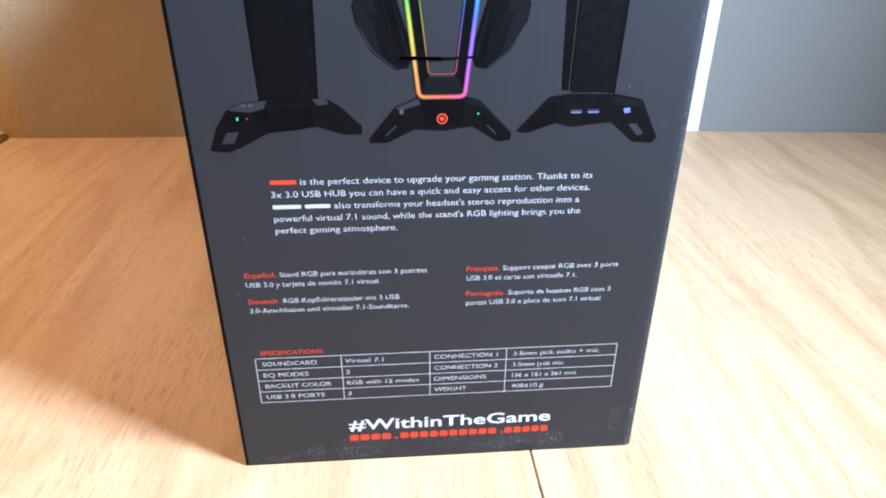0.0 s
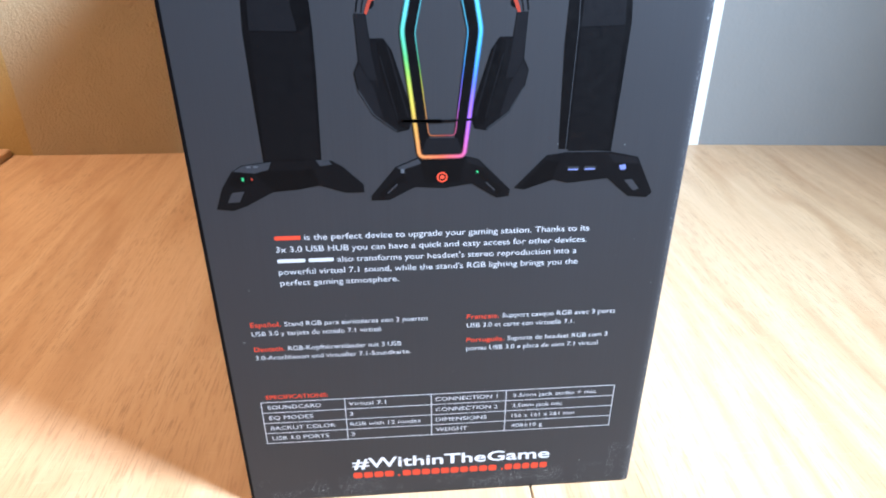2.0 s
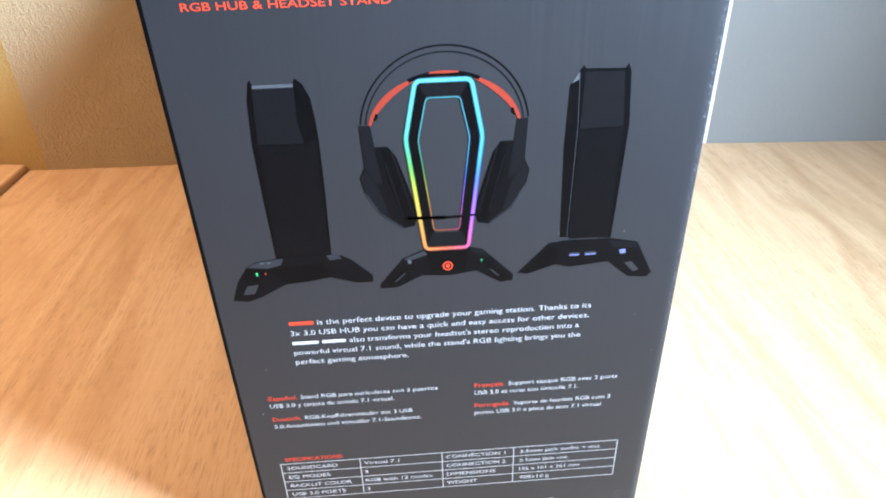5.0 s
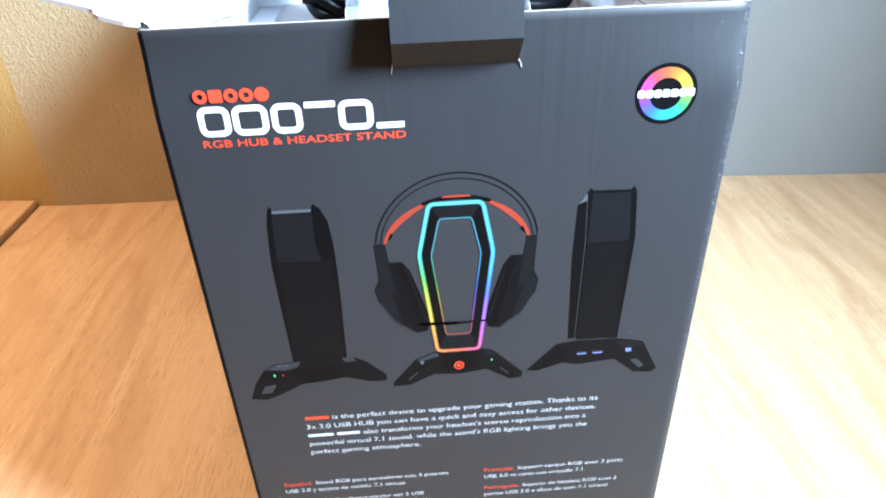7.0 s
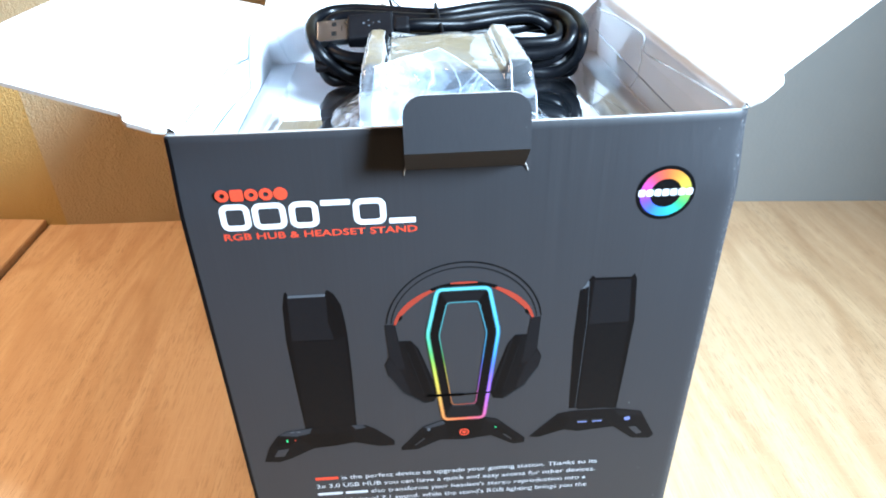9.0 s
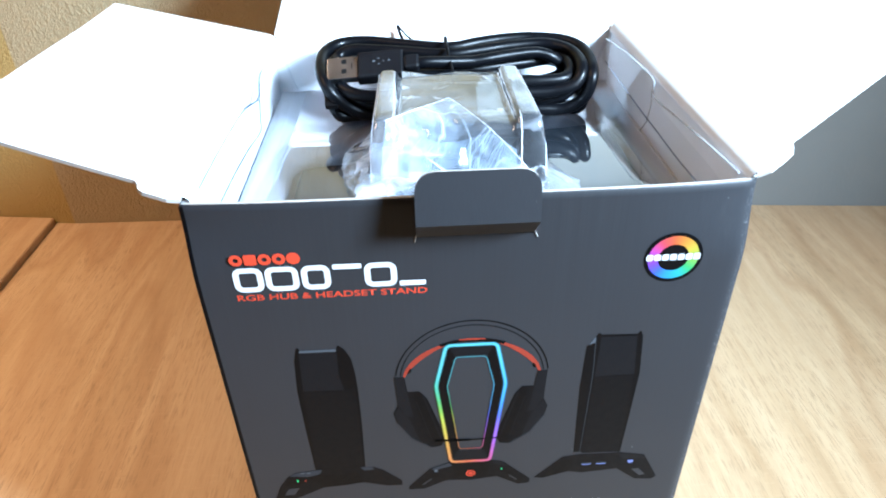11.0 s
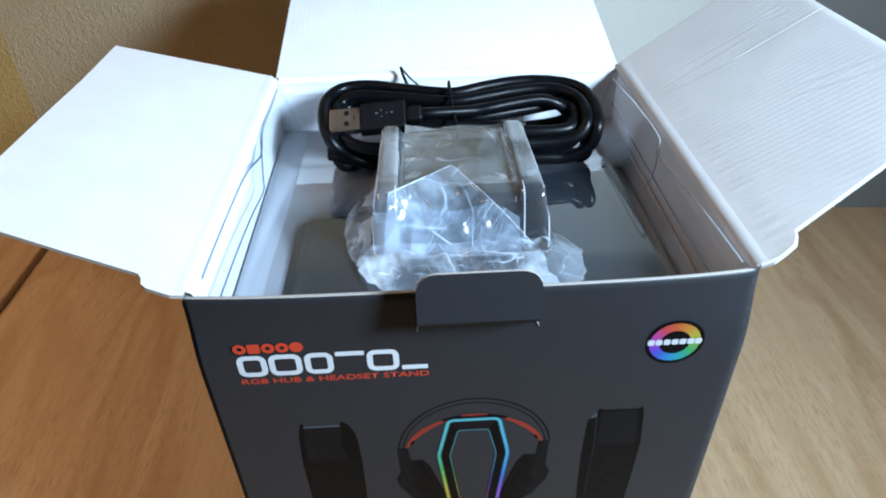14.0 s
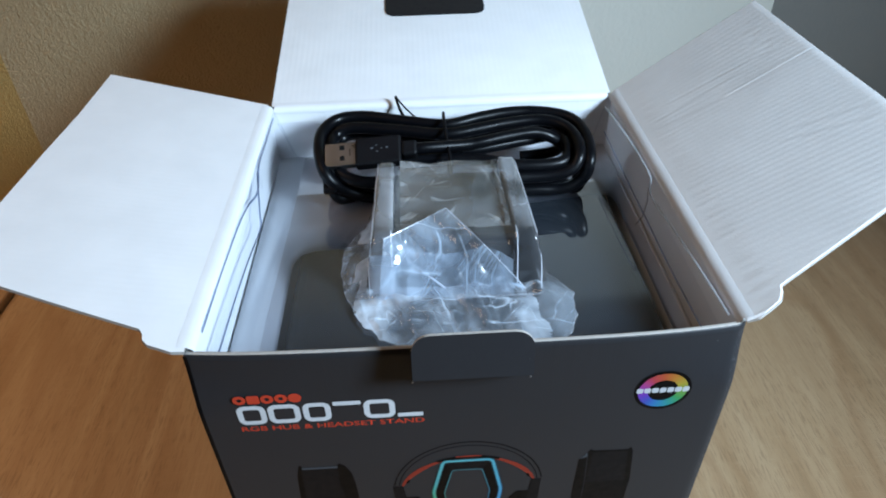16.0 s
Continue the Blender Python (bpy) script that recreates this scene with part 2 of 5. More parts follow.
HUES = [(0.0, (0.05, 0.17, 0.52)), (0.05, (0.05, 0.24, 0.52)), (0.12, (0.06, 0.31, 0.52)), (0.18, (0.08, 0.37, 0.50)), (0.25, (0.10, 0.40, 0.46)), (0.33, (0.09, 0.39, 0.41)), (0.38, (0.07, 0.37, 0.25)), (0.44, (0.08, 0.35, 0.11)),
        (0.50, (0.18, 0.37, 0.06)), (0.57, (0.36, 0.39, 0.05)), (0.64, (0.47, 0.35, 0.05)), (0.70, (0.51, 0.19, 0.05)), (0.75, (0.52, 0.10, 0.05)), (0.785, (0.48, 0.08, 0.16)), (0.83, (0.27, 0.09, 0.47)), (0.88, (0.19, 0.10, 0.50)), (0.94, (0.08, 0.12, 0.52)), (1.0, (0.05, 0.17, 0.52))]
HUES = [((k + 0.5) % 1.0, c) for k, c in HUES[:-1]]
HUES = sorted(HUES)
HUES = [(0.0, HUES[0][1])] + HUES + [(1.0, HUES[0][1])]
RAINBOW = wheel_ink("rainbow_ink", -0.001, 0.213, HUES)
RAINBOW_DIM = wheel_ink("dim_rainbow_ink", -0.001, 0.213, [(k, tuple(0.38 * q for q in c)) for k, c in HUES])
WHEEL = wheel_ink("wheel_ink", 0.0705, 0.2845, [(k, tuple(0.76 * q for q in c)) for k, c in [
    (0.0, (0.25, 0.04, 0.42)), (0.07, (0.12, 0.05, 0.46)), (0.14, (0.04, 0.10, 0.48)), (0.22, (0.025, 0.22, 0.47)), (0.31, (0.025, 0.30, 0.30)), (0.40, (0.04, 0.32, 0.10)), (0.50, (0.20, 0.34, 0.05)),
    (0.58, (0.42, 0.32, 0.04)), (0.67, (0.48, 0.19, 0.03)), (0.76, (0.49, 0.09, 0.03)), (0.85, (0.48, 0.05, 0.07)), (0.93, (0.40, 0.05, 0.24)), (1.0, (0.25, 0.04, 0.42))]])
TRAY = clear_plastic("clear_tray_plastic", (0.80, 0.81, 0.85), 0.045, 0.03, gloss=3.5)
TRAY_SIDE = clear_plastic("clear_tray_wall", (0.93, 0.94, 0.96), 0.02, 0.05, 0.10, 35.0, 0.9)
# blue scatter of the bag films stands in for skylight mirrored in them
FILM = clear_plastic("crumpled_film", (0.95, 0.96, 0.98), 0.72, 0.24, 0.05, 60.0, 1.2, (0.76, 0.87, 1.0), 1.4)
HOUSING = clear_plastic("frosty_housing_plastic", (0.90, 0.91, 0.92), 0.09, 0.06, 0.10, 40.0, 2.6, (0.80, 0.86, 0.95))
CHEEK = clear_plastic("milky_cheek_plastic", (0.90, 0.91, 0.92), 0.38, 0.08, 0.08, 55.0, 3.0, (0.86, 0.91, 1.0))
# darker blue tint puts the refraction at the clear rim into the colour
TRAY_REFRACTION = clear_plastic("tray_refraction_tint", (0.58, 0.63, 0.76), 0.06, 0.05, gloss=3.0)
FILM_THIN = clear_plastic("thin_film", (0.94, 0.955, 0.98), 0.42, 0.14, 0.05, 45.0, 1.6, (0.66, 0.81, 1.0), 0.9)
FILM_CLEAR = clear_plastic("single_clear_film", (0.96, 0.965, 0.98), 0.20, 0.14, 0.05, 60.0, 1.6, (0.74, 0.86, 1.0), 0.7)
FILM_TOP = clear_plastic("clear_top_film", (0.94, 0.95, 0.95), 0.27, 0.16, 0.05, 45.0, 1.4, (0.84, 0.87, 0.88), 0.6)
# milky white standing in for highlights on film and housing edges
EDGE_GLINT = clear_plastic("edge_glint_film", (0.95, 0.96, 0.98), 0.75, 0.10, gloss=2.0, scatter=(0.88, 0.92, 1.0))
MILKY = clear_plastic("milky_film", (0.90, 0.91, 0.93), 0.36, 0.10, 0.06, 30.0, 2.5, scatter=(0.86, 0.89, 0.94))
RUBBER = material("black_cable_rubber", (0.0022, 0.0025, 0.0036), 0.32, 0, 0.18)
MOULD = material("black_plug_plastic", (0.004, 0.004, 0.005), 0.55, 0, 0.10)
STEEL = material("plug_steel", (0.33, 0.34, 0.36), 0.30, 1.0)
HOLE = material("plug_hole", (0.006, 0.006, 0.006), 0.9, 0, 0.1)
STAND = material("black_stand_plastic", (0.012, 0.012, 0.014), 0.45, 0, 0.3)
for mat_, amount_ in ((RUBBER, 0.1), (MOULD, 0.4), (STEEL, 0.08), (STAND, 0.2)):
    g_ = G(mat_)
    n_ = g_.noise(g_.coords(), 700, 3)
    g_.bump(n_, amount_, 0.0002)
    r_ = mat_.node_tree.nodes["Principled BSDF"].inputs["Roughness"].default_value
    g_.roughness(g_.ramp(g_.noise(g_.coords(), 120, 3), [(0.3, r_ * 0.85), (0.7, min(1.0, r_ * 1.25))]))


# ---- building helpers ----
def part(name, bm, mat, parent=None, label="", smooth=False):
    """One bmesh, in world places, as one mesh object under a thing or a part."""
    me = bpy.data.meshes.new(name)
    bm.normal_update()
    if smooth:
        for f in bm.faces:
            f.smooth = True
    bm.to_mesh(me)
    bm.free()
    for k in (mat if isinstance(mat, (list, tuple)) else [mat]):
        me.materials.append(k)
    ob = new(name, me)
    if parent is not None:
        ob.parent = parent
        if parent.type == "EMPTY":
            ob.matrix_parent_inverse = parent.matrix_basis.inverted()
    if label:
        tagged(ob, label)
    return ob


def thing(name, x, y, z, label, category, group="", kind=""):
    ob = new(name)
    ob.empty_display_size = 0.02
    ob.matrix_basis = Matrix.Translation((x, y, z))
    return tagged(ob, label, category, group, kind)


def box(x0, x1, y0, y1, z0, z1, bevel=0.0, segments=1, bm=None):
    bm = bm or bmesh.new()
    r = bmesh.ops.create_cube(bm, size=1.0)
    for v in r["verts"]:
        v.co = Vector(((x0 + x1) / 2 + v.co.x * (x1 - x0), (y0 + y1) / 2 + v.co.y * (y1 - y0), (z0 + z1) / 2 + v.co.z * (z1 - z0)))
    if bevel:
        edges = list({e for v in r["verts"] for e in v.link_edges})
        bmesh.ops.bevel(bm, geom=edges, offset=bevel, segments=segments, affect="EDGES", profile=0.5)
    return bm


def prism(points, thick, bevel=0.0):
    """A flat outline in x and y, thick along z, from z = 0 up."""
    bm = bmesh.new()
    face = bm.faces.new([bm.verts.new((x, y, 0)) for x, y in points])
    bm.normal_update()
    if face.normal.z > 0:
        bmesh.ops.reverse_faces(bm, faces=[face])
    r = bmesh.ops.extrude_face_region(bm, geom=[face])
    bmesh.ops.translate(bm, verts=[v for v in r["geom"] if isinstance(v, bmesh.types.BMVert)], vec=(0, 0, thick))
    bmesh.ops.recalc_face_normals(bm, faces=bm.faces)
    if bevel:
        bmesh.ops.bevel(bm, geom=list(bm.edges), offset=bevel, segments=1, affect="EDGES")
    return bm


def tube(points, radius, sides=10, closed=False):
    """A round tube along a list of places."""
    bm = bmesh.new()
    pts = [Vector(p) for p in points]
    n = len(pts)
    rings = []
    up = Vector((0, 0, 1))
    for i, p in enumerate(pts):
        a, b = pts[(i - 1) % n if closed else max(i - 1, 0)], pts[(i + 1) % n if closed else min(i + 1, n - 1)]
        d = (b - a).normalized()
        s = d.cross(up)
        s = s.normalized() if s.length > 1e-4 else Vector((1, 0, 0))
        u = s.cross(d).normalized()
        up = u
        rings.append([bm.verts.new(p + radius * (math.cos(q) * s + math.sin(q) * u)) for q in (2 * math.pi * k / sides for k in range(sides))])
    for i in range(n if closed else n - 1):
        r0, r1 = rings[i], rings[(i + 1) % n]
        for k in range(sides):
            bm.faces.new((r0[k], r0[(k + 1) % sides], r1[(k + 1) % sides], r1[k]))
    if not closed:
        bm.faces.new(rings[0])
        bm.faces.new(list(reversed(rings[-1])))
    bmesh.ops.recalc_face_normals(bm, faces=bm.faces)
    return bm


def smooth_path(points, steps=6, closed=False):
    """Catmull-Rom through the points."""
    p = [Vector(q) for q in points]
    n = len(p)
    out = []
    for i in range(n if closed else n - 1):
        if closed:
            a, b, c, d = p[(i - 1) % n], p[i], p[(i + 1) % n], p[(i + 2) % n]
        else:
            a, b, c, d = p[max(i - 1, 0)], p[i], p[i + 1], p[min(i + 2, n - 1)]
        for k in range(steps):
            t = k / steps
            out.append(0.5 * (2 * b + (c - a) * t + (2 * a - 5 * b + 4 * c - d) * t * t + (3 * b - a - 3 * c + d) * t ** 3))
    if not closed:
        out.append(p[-1])
    return out


# ---- the room ----
FLOOR_Z, CEIL_Z = -0.74, 1.76
C1, CM, C2 = (-0.437, 0.527), (0.070, 0.5128), (0.348, 0.505)     # ends of the ochre and the white back wall at the desk
E_R, E_L = (0.72, 0.470), (-3.20, 0.900)     # where the grey and the ochre wall end


def wall_between(name, a, b, z0, z1, thick, mat, label):
    """An upright wall whose inner face runs from a to b; its thickness lies away from the room."""
    d = Vector((b[0] - a[0], b[1] - a[1], 0))
    nrm = Vector((-d.y, d.x, 0)).normalized() * thick
    bm = bmesh.new()
    lo = [Vector((a[0], a[1], z0)), Vector((b[0], b[1], z0)), Vector((b[0], b[1], z0)) + nrm, Vector((a[0], a[1], z0)) + nrm]
    vs = [bm.verts.new(v) for v in lo] + [bm.verts.new(v + Vector((0, 0, z1 - z0))) for v in lo]
    for f in ((0, 1, 2, 3), (4, 5, 6, 7), (0, 1, 5, 4), (1, 2, 6, 5), (2, 3, 7, 6), (3, 0, 4, 7)):
        bm.faces.new([vs[i] for i in f])
    bmesh.ops.recalc_face_normals(bm, faces=bm.faces)
    return tagged(part(name, bm, mat), label, "wall", kind="structure")


wall_between("wall_north", C1, CM, FLOOR_Z, CEIL_Z, 0.12, WALL, "ochre rough plaster wall behind the wooden desk")
wall_between("wall_north_white", CM, C2, FLOOR_Z, CEIL_Z, 0.12, WHITEWALL, "smooth white painted stretch of wall behind the carton")
wall_between("wall_northeast", C2, E_R, FLOOR_Z, CEIL_Z, 0.12, GREYWALL, "smooth grey wall behind the desk")
wall_between("wall_northwest", E_L, C1, FLOOR_Z, CEIL_Z, 0.12, YELLOW, "ochre yellow rough plaster wall behind the desk")
wall_between("wall_west", (-3.20, -4.2), E_L, FLOOR_Z, CEIL_Z, 0.12, YELLOW, "ochre yellow plaster side wall of the room")
wall_between("wall_south", (0.72, -4.2), (-3.20, -4.2), FLOOR_Z, CEIL_Z, 0.12, YELLOW, "ochre yellow plaster wall behind the viewer")

wall_between("wall_east", E_R, (0.72, -4.2), FLOOR_Z, CEIL_Z, 0.12, WHITEWALL, "white plain side wall beside the desk")
tagged(part("floor", box(-3.4, 0.9, -4.4, 1.1, FLOOR_Z - 0.1, FLOOR_Z), FLOORING), "brown floor under the desk", "floor", kind="structure")
tagged(part("ceiling", box(-3.4, 0.9, -4.4, 1.1, CEIL_Z, CEIL_Z + 0.1), WHITEWALL), "white plain ceiling of the room", "ceiling", kind="structure")

# ---- the desk: two boards that meet in a hairline joint, and a slightly higher board beside them ----
JOINT = 0.0445
desk = thing("desk", -0.1, 0.0, FLOOR_Z, "light oak laminate desk of joined boards against the wall", "desk")


def board(x0, x1, y0, x_back0, x_back1, y_b0, y_b1, z1, thick=0.028):
    """A desk board; its back edge follows the wall, its sides may run askew."""
    bm = prism([(x0, y0), (x1, y0), (x_back1, y_b1), (x_back0, y_b0)], thick, 0.0006)
    bmesh.ops.translate(bm, verts=bm.verts, vec=(0, 0, z1 - thick))
    return bm


def wall_y(x):
    (x0, y0), (x1, y1) = ((E_L, C1) if x < C1[0] else (C1, C2) if x < C2[0] else (C2, E_R))
    return y0 + (y1 - y0) * (x - x0) / (x1 - x0)


mid_bm = prism([(-0.468, -0.48), (JOINT - 0.0004, -0.48), (JOINT - 0.0004, wall_y(JOINT) - 0.0005), (C1[0], C1[1] - 0.0005), (-0.460, wall_y(-0.460) - 0.0005)], 0.028, 0.0005)
bmesh.ops.translate(mid_bm, verts=mid_bm.verts, vec=(0, 0, -0.028))
part("board", mid_bm, OAK, desk)
right_bm = prism([(JOINT + 0.0004, -0.48), (0.718, -0.48), (0.718, E_R[1] - 0.0005), (C2[0], C2[1] - 0.0005), (JOINT + 0.0004, wall_y(JOINT) - 0.0005)], 0.028, 0.0005)
bmesh.ops.translate(right_bm, verts=right_bm.verts, vec=(0, 0, -0.028))
part("board", right_bm, OAK, desk)
left_bm = prism([(-1.28, -0.48), (-0.4685, -0.48), (-0.4605, 0.5285), (-1.28, wall_y(-1.28) - 0.001)], 0.036, 0.0012)
bmesh.ops.translate(left_bm, verts=left_bm.verts, vec=(0, 0, -0.028))
part("board", left_bm, OAK, desk)
for x in (-1.24, -0.50, 0.66):
    part("leg_panel", box(x, x + 0.03, -0.42, 0.44, FLOOR_Z, -0.028), OAK, desk)

# ---- the carton ----
W, D, H, T = 0.0960, 0.187, 0.313, 0.0023    # half width, depth, height, board thickness
carton = thing("product_carton", 0, D / 2, 0, "tall dark grey printed cardboard carton with open white flaps", "box")


def sided(bm, axis, sign, inner=1, outer=0):
    """Give the faces that look outwards the print, the rest the white board."""
    bm.normal_update()
    for f in bm.faces:
        f.material_index = outer if f.normal[axis] * sign > 0.7 else inner
    return bm


def taper(bm):
    """The carton is a little wider at the top."""
    for v in bm.verts:
        v.co.x *= 1 + 0.011 * v.co.z / H
    return bm


def bow(x, z):
    """How far the upper corners of the front bend back and sink."""
    w = max(0.0, min(1.0, (z - 0.281) / (H - 0.281)))
    w = w * w * (3 - 2 * w) * min(abs(x) / W, 1.02) ** 4
    return (0.0044 if x > 0 else 0.0036) * w, -0.0010 * w


def cut_up(bm, axis, places):
    """Divide a mesh by planes across an axis."""
    for p in places:
        co, no = [0, 0, 0], [0, 0, 0]
        co[axis], no[axis] = p, 1
        bmesh.ops.bisect_plane(bm, geom=list(bm.verts) + list(bm.edges) + list(bm.faces), dist=1e-6, plane_co=co, plane_no=no)
    return bm


BENDS = (0.002, 0.281, 0.286, 0.291, 0.295, 0.299, 0.303, 0.307, 0.310)


def bent_front(bm):
    cut_up(cut_up(bm, 2, BENDS), 0, [s_ * k for s_ in (-1, 1) for k in (0.03, 0.05, 0.062, 0.072, 0.080, 0.087, 0.0915, 0.0930, 0.0940, 0.0948, 0.0955)])
    for v in bm.verts:
        dy, dz = bow(v.co.x, v.co.z)
        v.co.y += dy + 0.0012 * max(0.0, (v.co.x - 0.0920) / 0.0042) ** 2
        v.co.z += dz
    return bm


def bent_side(bm):
    cut_up(cut_up(bm, 2, BENDS), 1, (0.010, 0.030))
    for v in bm.verts:
        dy, dz = bow(v.co.x, v.co.z)
        near = max(0.0, 1 - (v.co.y - T) / 0.0277)
        v.co.y += dy * near
        v.co.z += 0.6 * dz * near ** 2
    return bm


front = part("front_panel", bent_front(sided(taper(box(-W, W, 0, T, 0, H, 0.0004)), 1, -1)), [PRINT, RAW], carton, "dark grey printed front with writing and pictures", True)
part("back_panel", sided(taper(box(-W, W, D - T, D, 0, H - 0.001, 0.0004)), 1, 1), [BLACKCARD, WHITE_X], carton, "black outside, white inside")
part("side_panel", bent_side(sided(taper(box(-W, -W + T, T, D - T, 0, H, 0.0003)), 0, -1)), [BLACKCARD, WHITE_S], carton, "black outside, white inside")
part("side_panel", bent_side(sided(taper(box(W - T, W, T, D - T, 0, H, 0.0003)), 0, 1)), [BLACKCARD, WHITE_S], carton, "black outside, white inside")
part("bottom_panel", box(-W + T, W - T, T, D - T, 0.0005, 0.0021), WHITE_X, carton, "white board")


def flap(name, points, m, mats, label, thick=0.0014):
    """A flap drawn in its own plane (x outwards from the fold, y along it), laid out by the pose m, white side up."""
    bm = prism(points, thick)
    bmesh.ops.triangulate(bm, faces=[f for f in bm.faces if len(f.verts) > 4])
    bm.normal_update()
    for f in bm.faces:
        f.material_index = 0 if f.normal.z > 0.5 else 2 if f.normal.z < -0.5 else 1
    bmesh.ops.transform(bm, matrix=m, verts=bm.verts)
    return part(name, bm, mats, carton, label)


def arc(cx, cy, r, a0, a1, n=5):
    return [(cx + r * math.cos(radians(a0 + (a1 - a0) * k / n)), cy + r * math.sin(radians(a0 + (a1 - a0) * k / n))) for k in range(n + 1)]


# west flap: rises 11 degrees outwards; torn shoulder at the front, slanted front edge
m_w = Matrix.Translation((-W, 0, H)) @ Matrix.Rotation(radians(180), 4, "Z") @ Matrix.Rotation(radians(-11.5), 4, "Y")
pts = [(0.0, -0.0030), (0.004, -0.0024), (0.0080, -0.0036), (0.0122, -0.0048), (0.0142, -0.0066), (0.0150, -0.0094), (0.0166, -0.0116), (0.040, -0.0182), (0.0860, -0.0318), (0.0868, -0.072), (0.0860, -0.113), (0.0848, -0.150), (0.0850, -0.1972), (0.0, -D)]
west = flap("side_flap", pts, m_w, [WHITE_S, RAW, BLACKCARD], "white inside of an open side flap, folded outwards")
# east flap: rises 30 degrees
m_e = Matrix.Translation((W, 0, H)) @ Matrix.Rotation(radians(-30.0), 4, "Y")
pts = [(0.0, 0.0040), (0.004, 0.0032), (0.0085, 0.0046), (0.0130, 0.0066), (0.0150, 0.0100), (0.0158, 0.0126), (0.0566, 0.0250), (0.0862, 0.0338), (0.0868, 0.080), (0.0862, 0.130), (0.0860, 0.2003), (0.0, D)]
east = flap("side_flap", pts, m_e, [WHITE_Y, RAW, BLACKCARD], "white fluted inside of an open side flap with creases", 0.0010)


def flap_reach(v):
    """How far the flap reaches from its fold, v metres behind the front."""
    stops = ((0.0040, 0.006), (0.0066, 0.0128), (0.0100, 0.0150), (0.0126, 0.0158), (0.0250, 0.0566), (0.0338, 0.0862), (0.080, 0.0868), (0.130, 0.0862), (0.2003, 0.0860))
    for (a, p), (b, q) in zip(stops, stops[1:]):
        if v <= b:
            return p + (q - p) * (v - a) / (b - a)
    return stops[-1][1]


def near_line(u, v, a, b):
    ax, ay, bx, by = *a, *b
    k = max(0.0, min(1.0, ((u - ax) * (bx - ax) + (v - ay) * (by - ay)) / ((bx - ax) ** 2 + (by - ay) ** 2)))
    return math.hypot(u - ax - k * (bx - ax), v - ay - k * (by - ay)), (v - ay - k * (by - ay))


LINES = (((0.0435, 0.1316), (0.0835, 0.1346), 1.0e-4, 0.0007), ((0.050, 0.0830), (0.078, 0.0735), -5e-5, 0.0012), ((0.056, 0.0880), (0.086, 0.0800), -4e-5, 0.0014),
         ((0.012, 0.1400), (0.050, 0.1440), -5e-5, 0.0013), ((0.022, 0.1490), (0.060, 0.1500), -5e-5, 0.0012), ((0.010, 0.1330), (0.040, 0.1316), -4e-5, 0.0012))
DENTS = ((0.071, 0.170), (0.073, 0.165), (0.070, 0.161), (0.074, 0.157), (0.071, 0.152), (0.073, 0.148), (0.069, 0.149))


def liner_height(u, v):
    start = max(0.0, min(1.0, (u - 0.006 + 0.004 * noise.noise(Vector((v * 320, 0, 4)))) / 0.008))
    uneven = 0.35 + 0.65 * max(0.0, min(1.0, 0.5 + 1.3 * noise.noise(Vector((u * 16, v * 30, 1.5)))))
    h = 1.9e-5 * start * uneven * math.sin(2 * math.pi * v / 0.0032 + 0.35 * noise.noise(Vector((u * 20, v * 40, 9))))
    h += 1.4e-4 * start + 1.3e-4 * noise.noise(Vector((u * 22, v * 22, 3)))
    for a, b, tall, wide in LINES:
        d, side = near_line(u, v, a, b)
        h += tall * math.exp(-(d / wide) ** 2) - (0.7 * tall * math.exp(-((d - 1.6 * wide) / wide) ** 2) if side < 0 else 0)
    for a, b in DENTS:
        h -= 1.6e-4 * math.exp(-(((u - a) / 0.0016) ** 2 + ((v - b) / 0.0010) ** 2))
    return h


liner = bmesh.new()
NV, NU = 400, 44
lrows = []
for j in range(NV + 1):
    v = 0.0040 + (D - 0.0040) * j / NV
    reach = flap_reach(v)
    tail_ = (0.2003 - D) / 0.0860 * max(0.0, (v - 0.150) / (D - 0.150))
    lrows.append([liner.verts.new((reach * i / NU, v + tail_ * reach * i / NU, 0.0011 if i in (0, NU) or j in (0, NV) else 0.0013 + liner_height(reach * i / NU, v))) for i in range(NU + 1)])
for j in range(NV):
    for i in range(NU):
        liner.faces.new((lrows[j][i], lrows[j][i + 1], lrows[j + 1][i + 1], lrows[j + 1][i]))
bmesh.ops.transform(liner, matrix=m_e, verts=liner.verts)
part("liner", liner, LINER, east, "white paper liner with faint ridges, a crease and dents", True)


def fold_strip(profile, along, m, flap_):
    """The rounded white crease between a panel and its flap; profile in the plane across the fold."""
    bm = bmesh.new()
    n = 40
    grid = []
    for k in range(n + 1):
        v = along[0] + (along[1] - along[0]) * k / n
        wob = 0.00012 * noise.noise(Vector((v * 160, 3.1, 0)))
        grid.append([bm.verts.new(m @ Vector((a + wob, v, b + wob))) for a, b in profile])
    for k in range(n):
        for i in range(len(profile) - 1):
            bm.faces.new((grid[k][i], grid[k][i + 1], grid[k + 1][i + 1], grid[k + 1][i]))
    bmesh.ops.recalc_face_normals(bm, faces=bm.faces)
    part("crease", bm, WHITE_S, flap_, "rounded white crease of the fold", True)


fold_strip([(-0.0034, -0.0022), (-0.0032, -0.0002), (-0.0024, 0.0010), (-0.0008, 0.0016), (0.0012, 0.00165), (0.0030, 0.00145)], (-0.0045, -D + 0.002), m_w, west)
fold_strip([(-0.0034, -0.0006), (-0.0030, 0.0006), (-0.0018, 0.0014), (-0.0004, 0.0017), (0.0014, 0.0017), (0.0030, 0.00150)], (0.0048, D - 0.002), m_e, east)
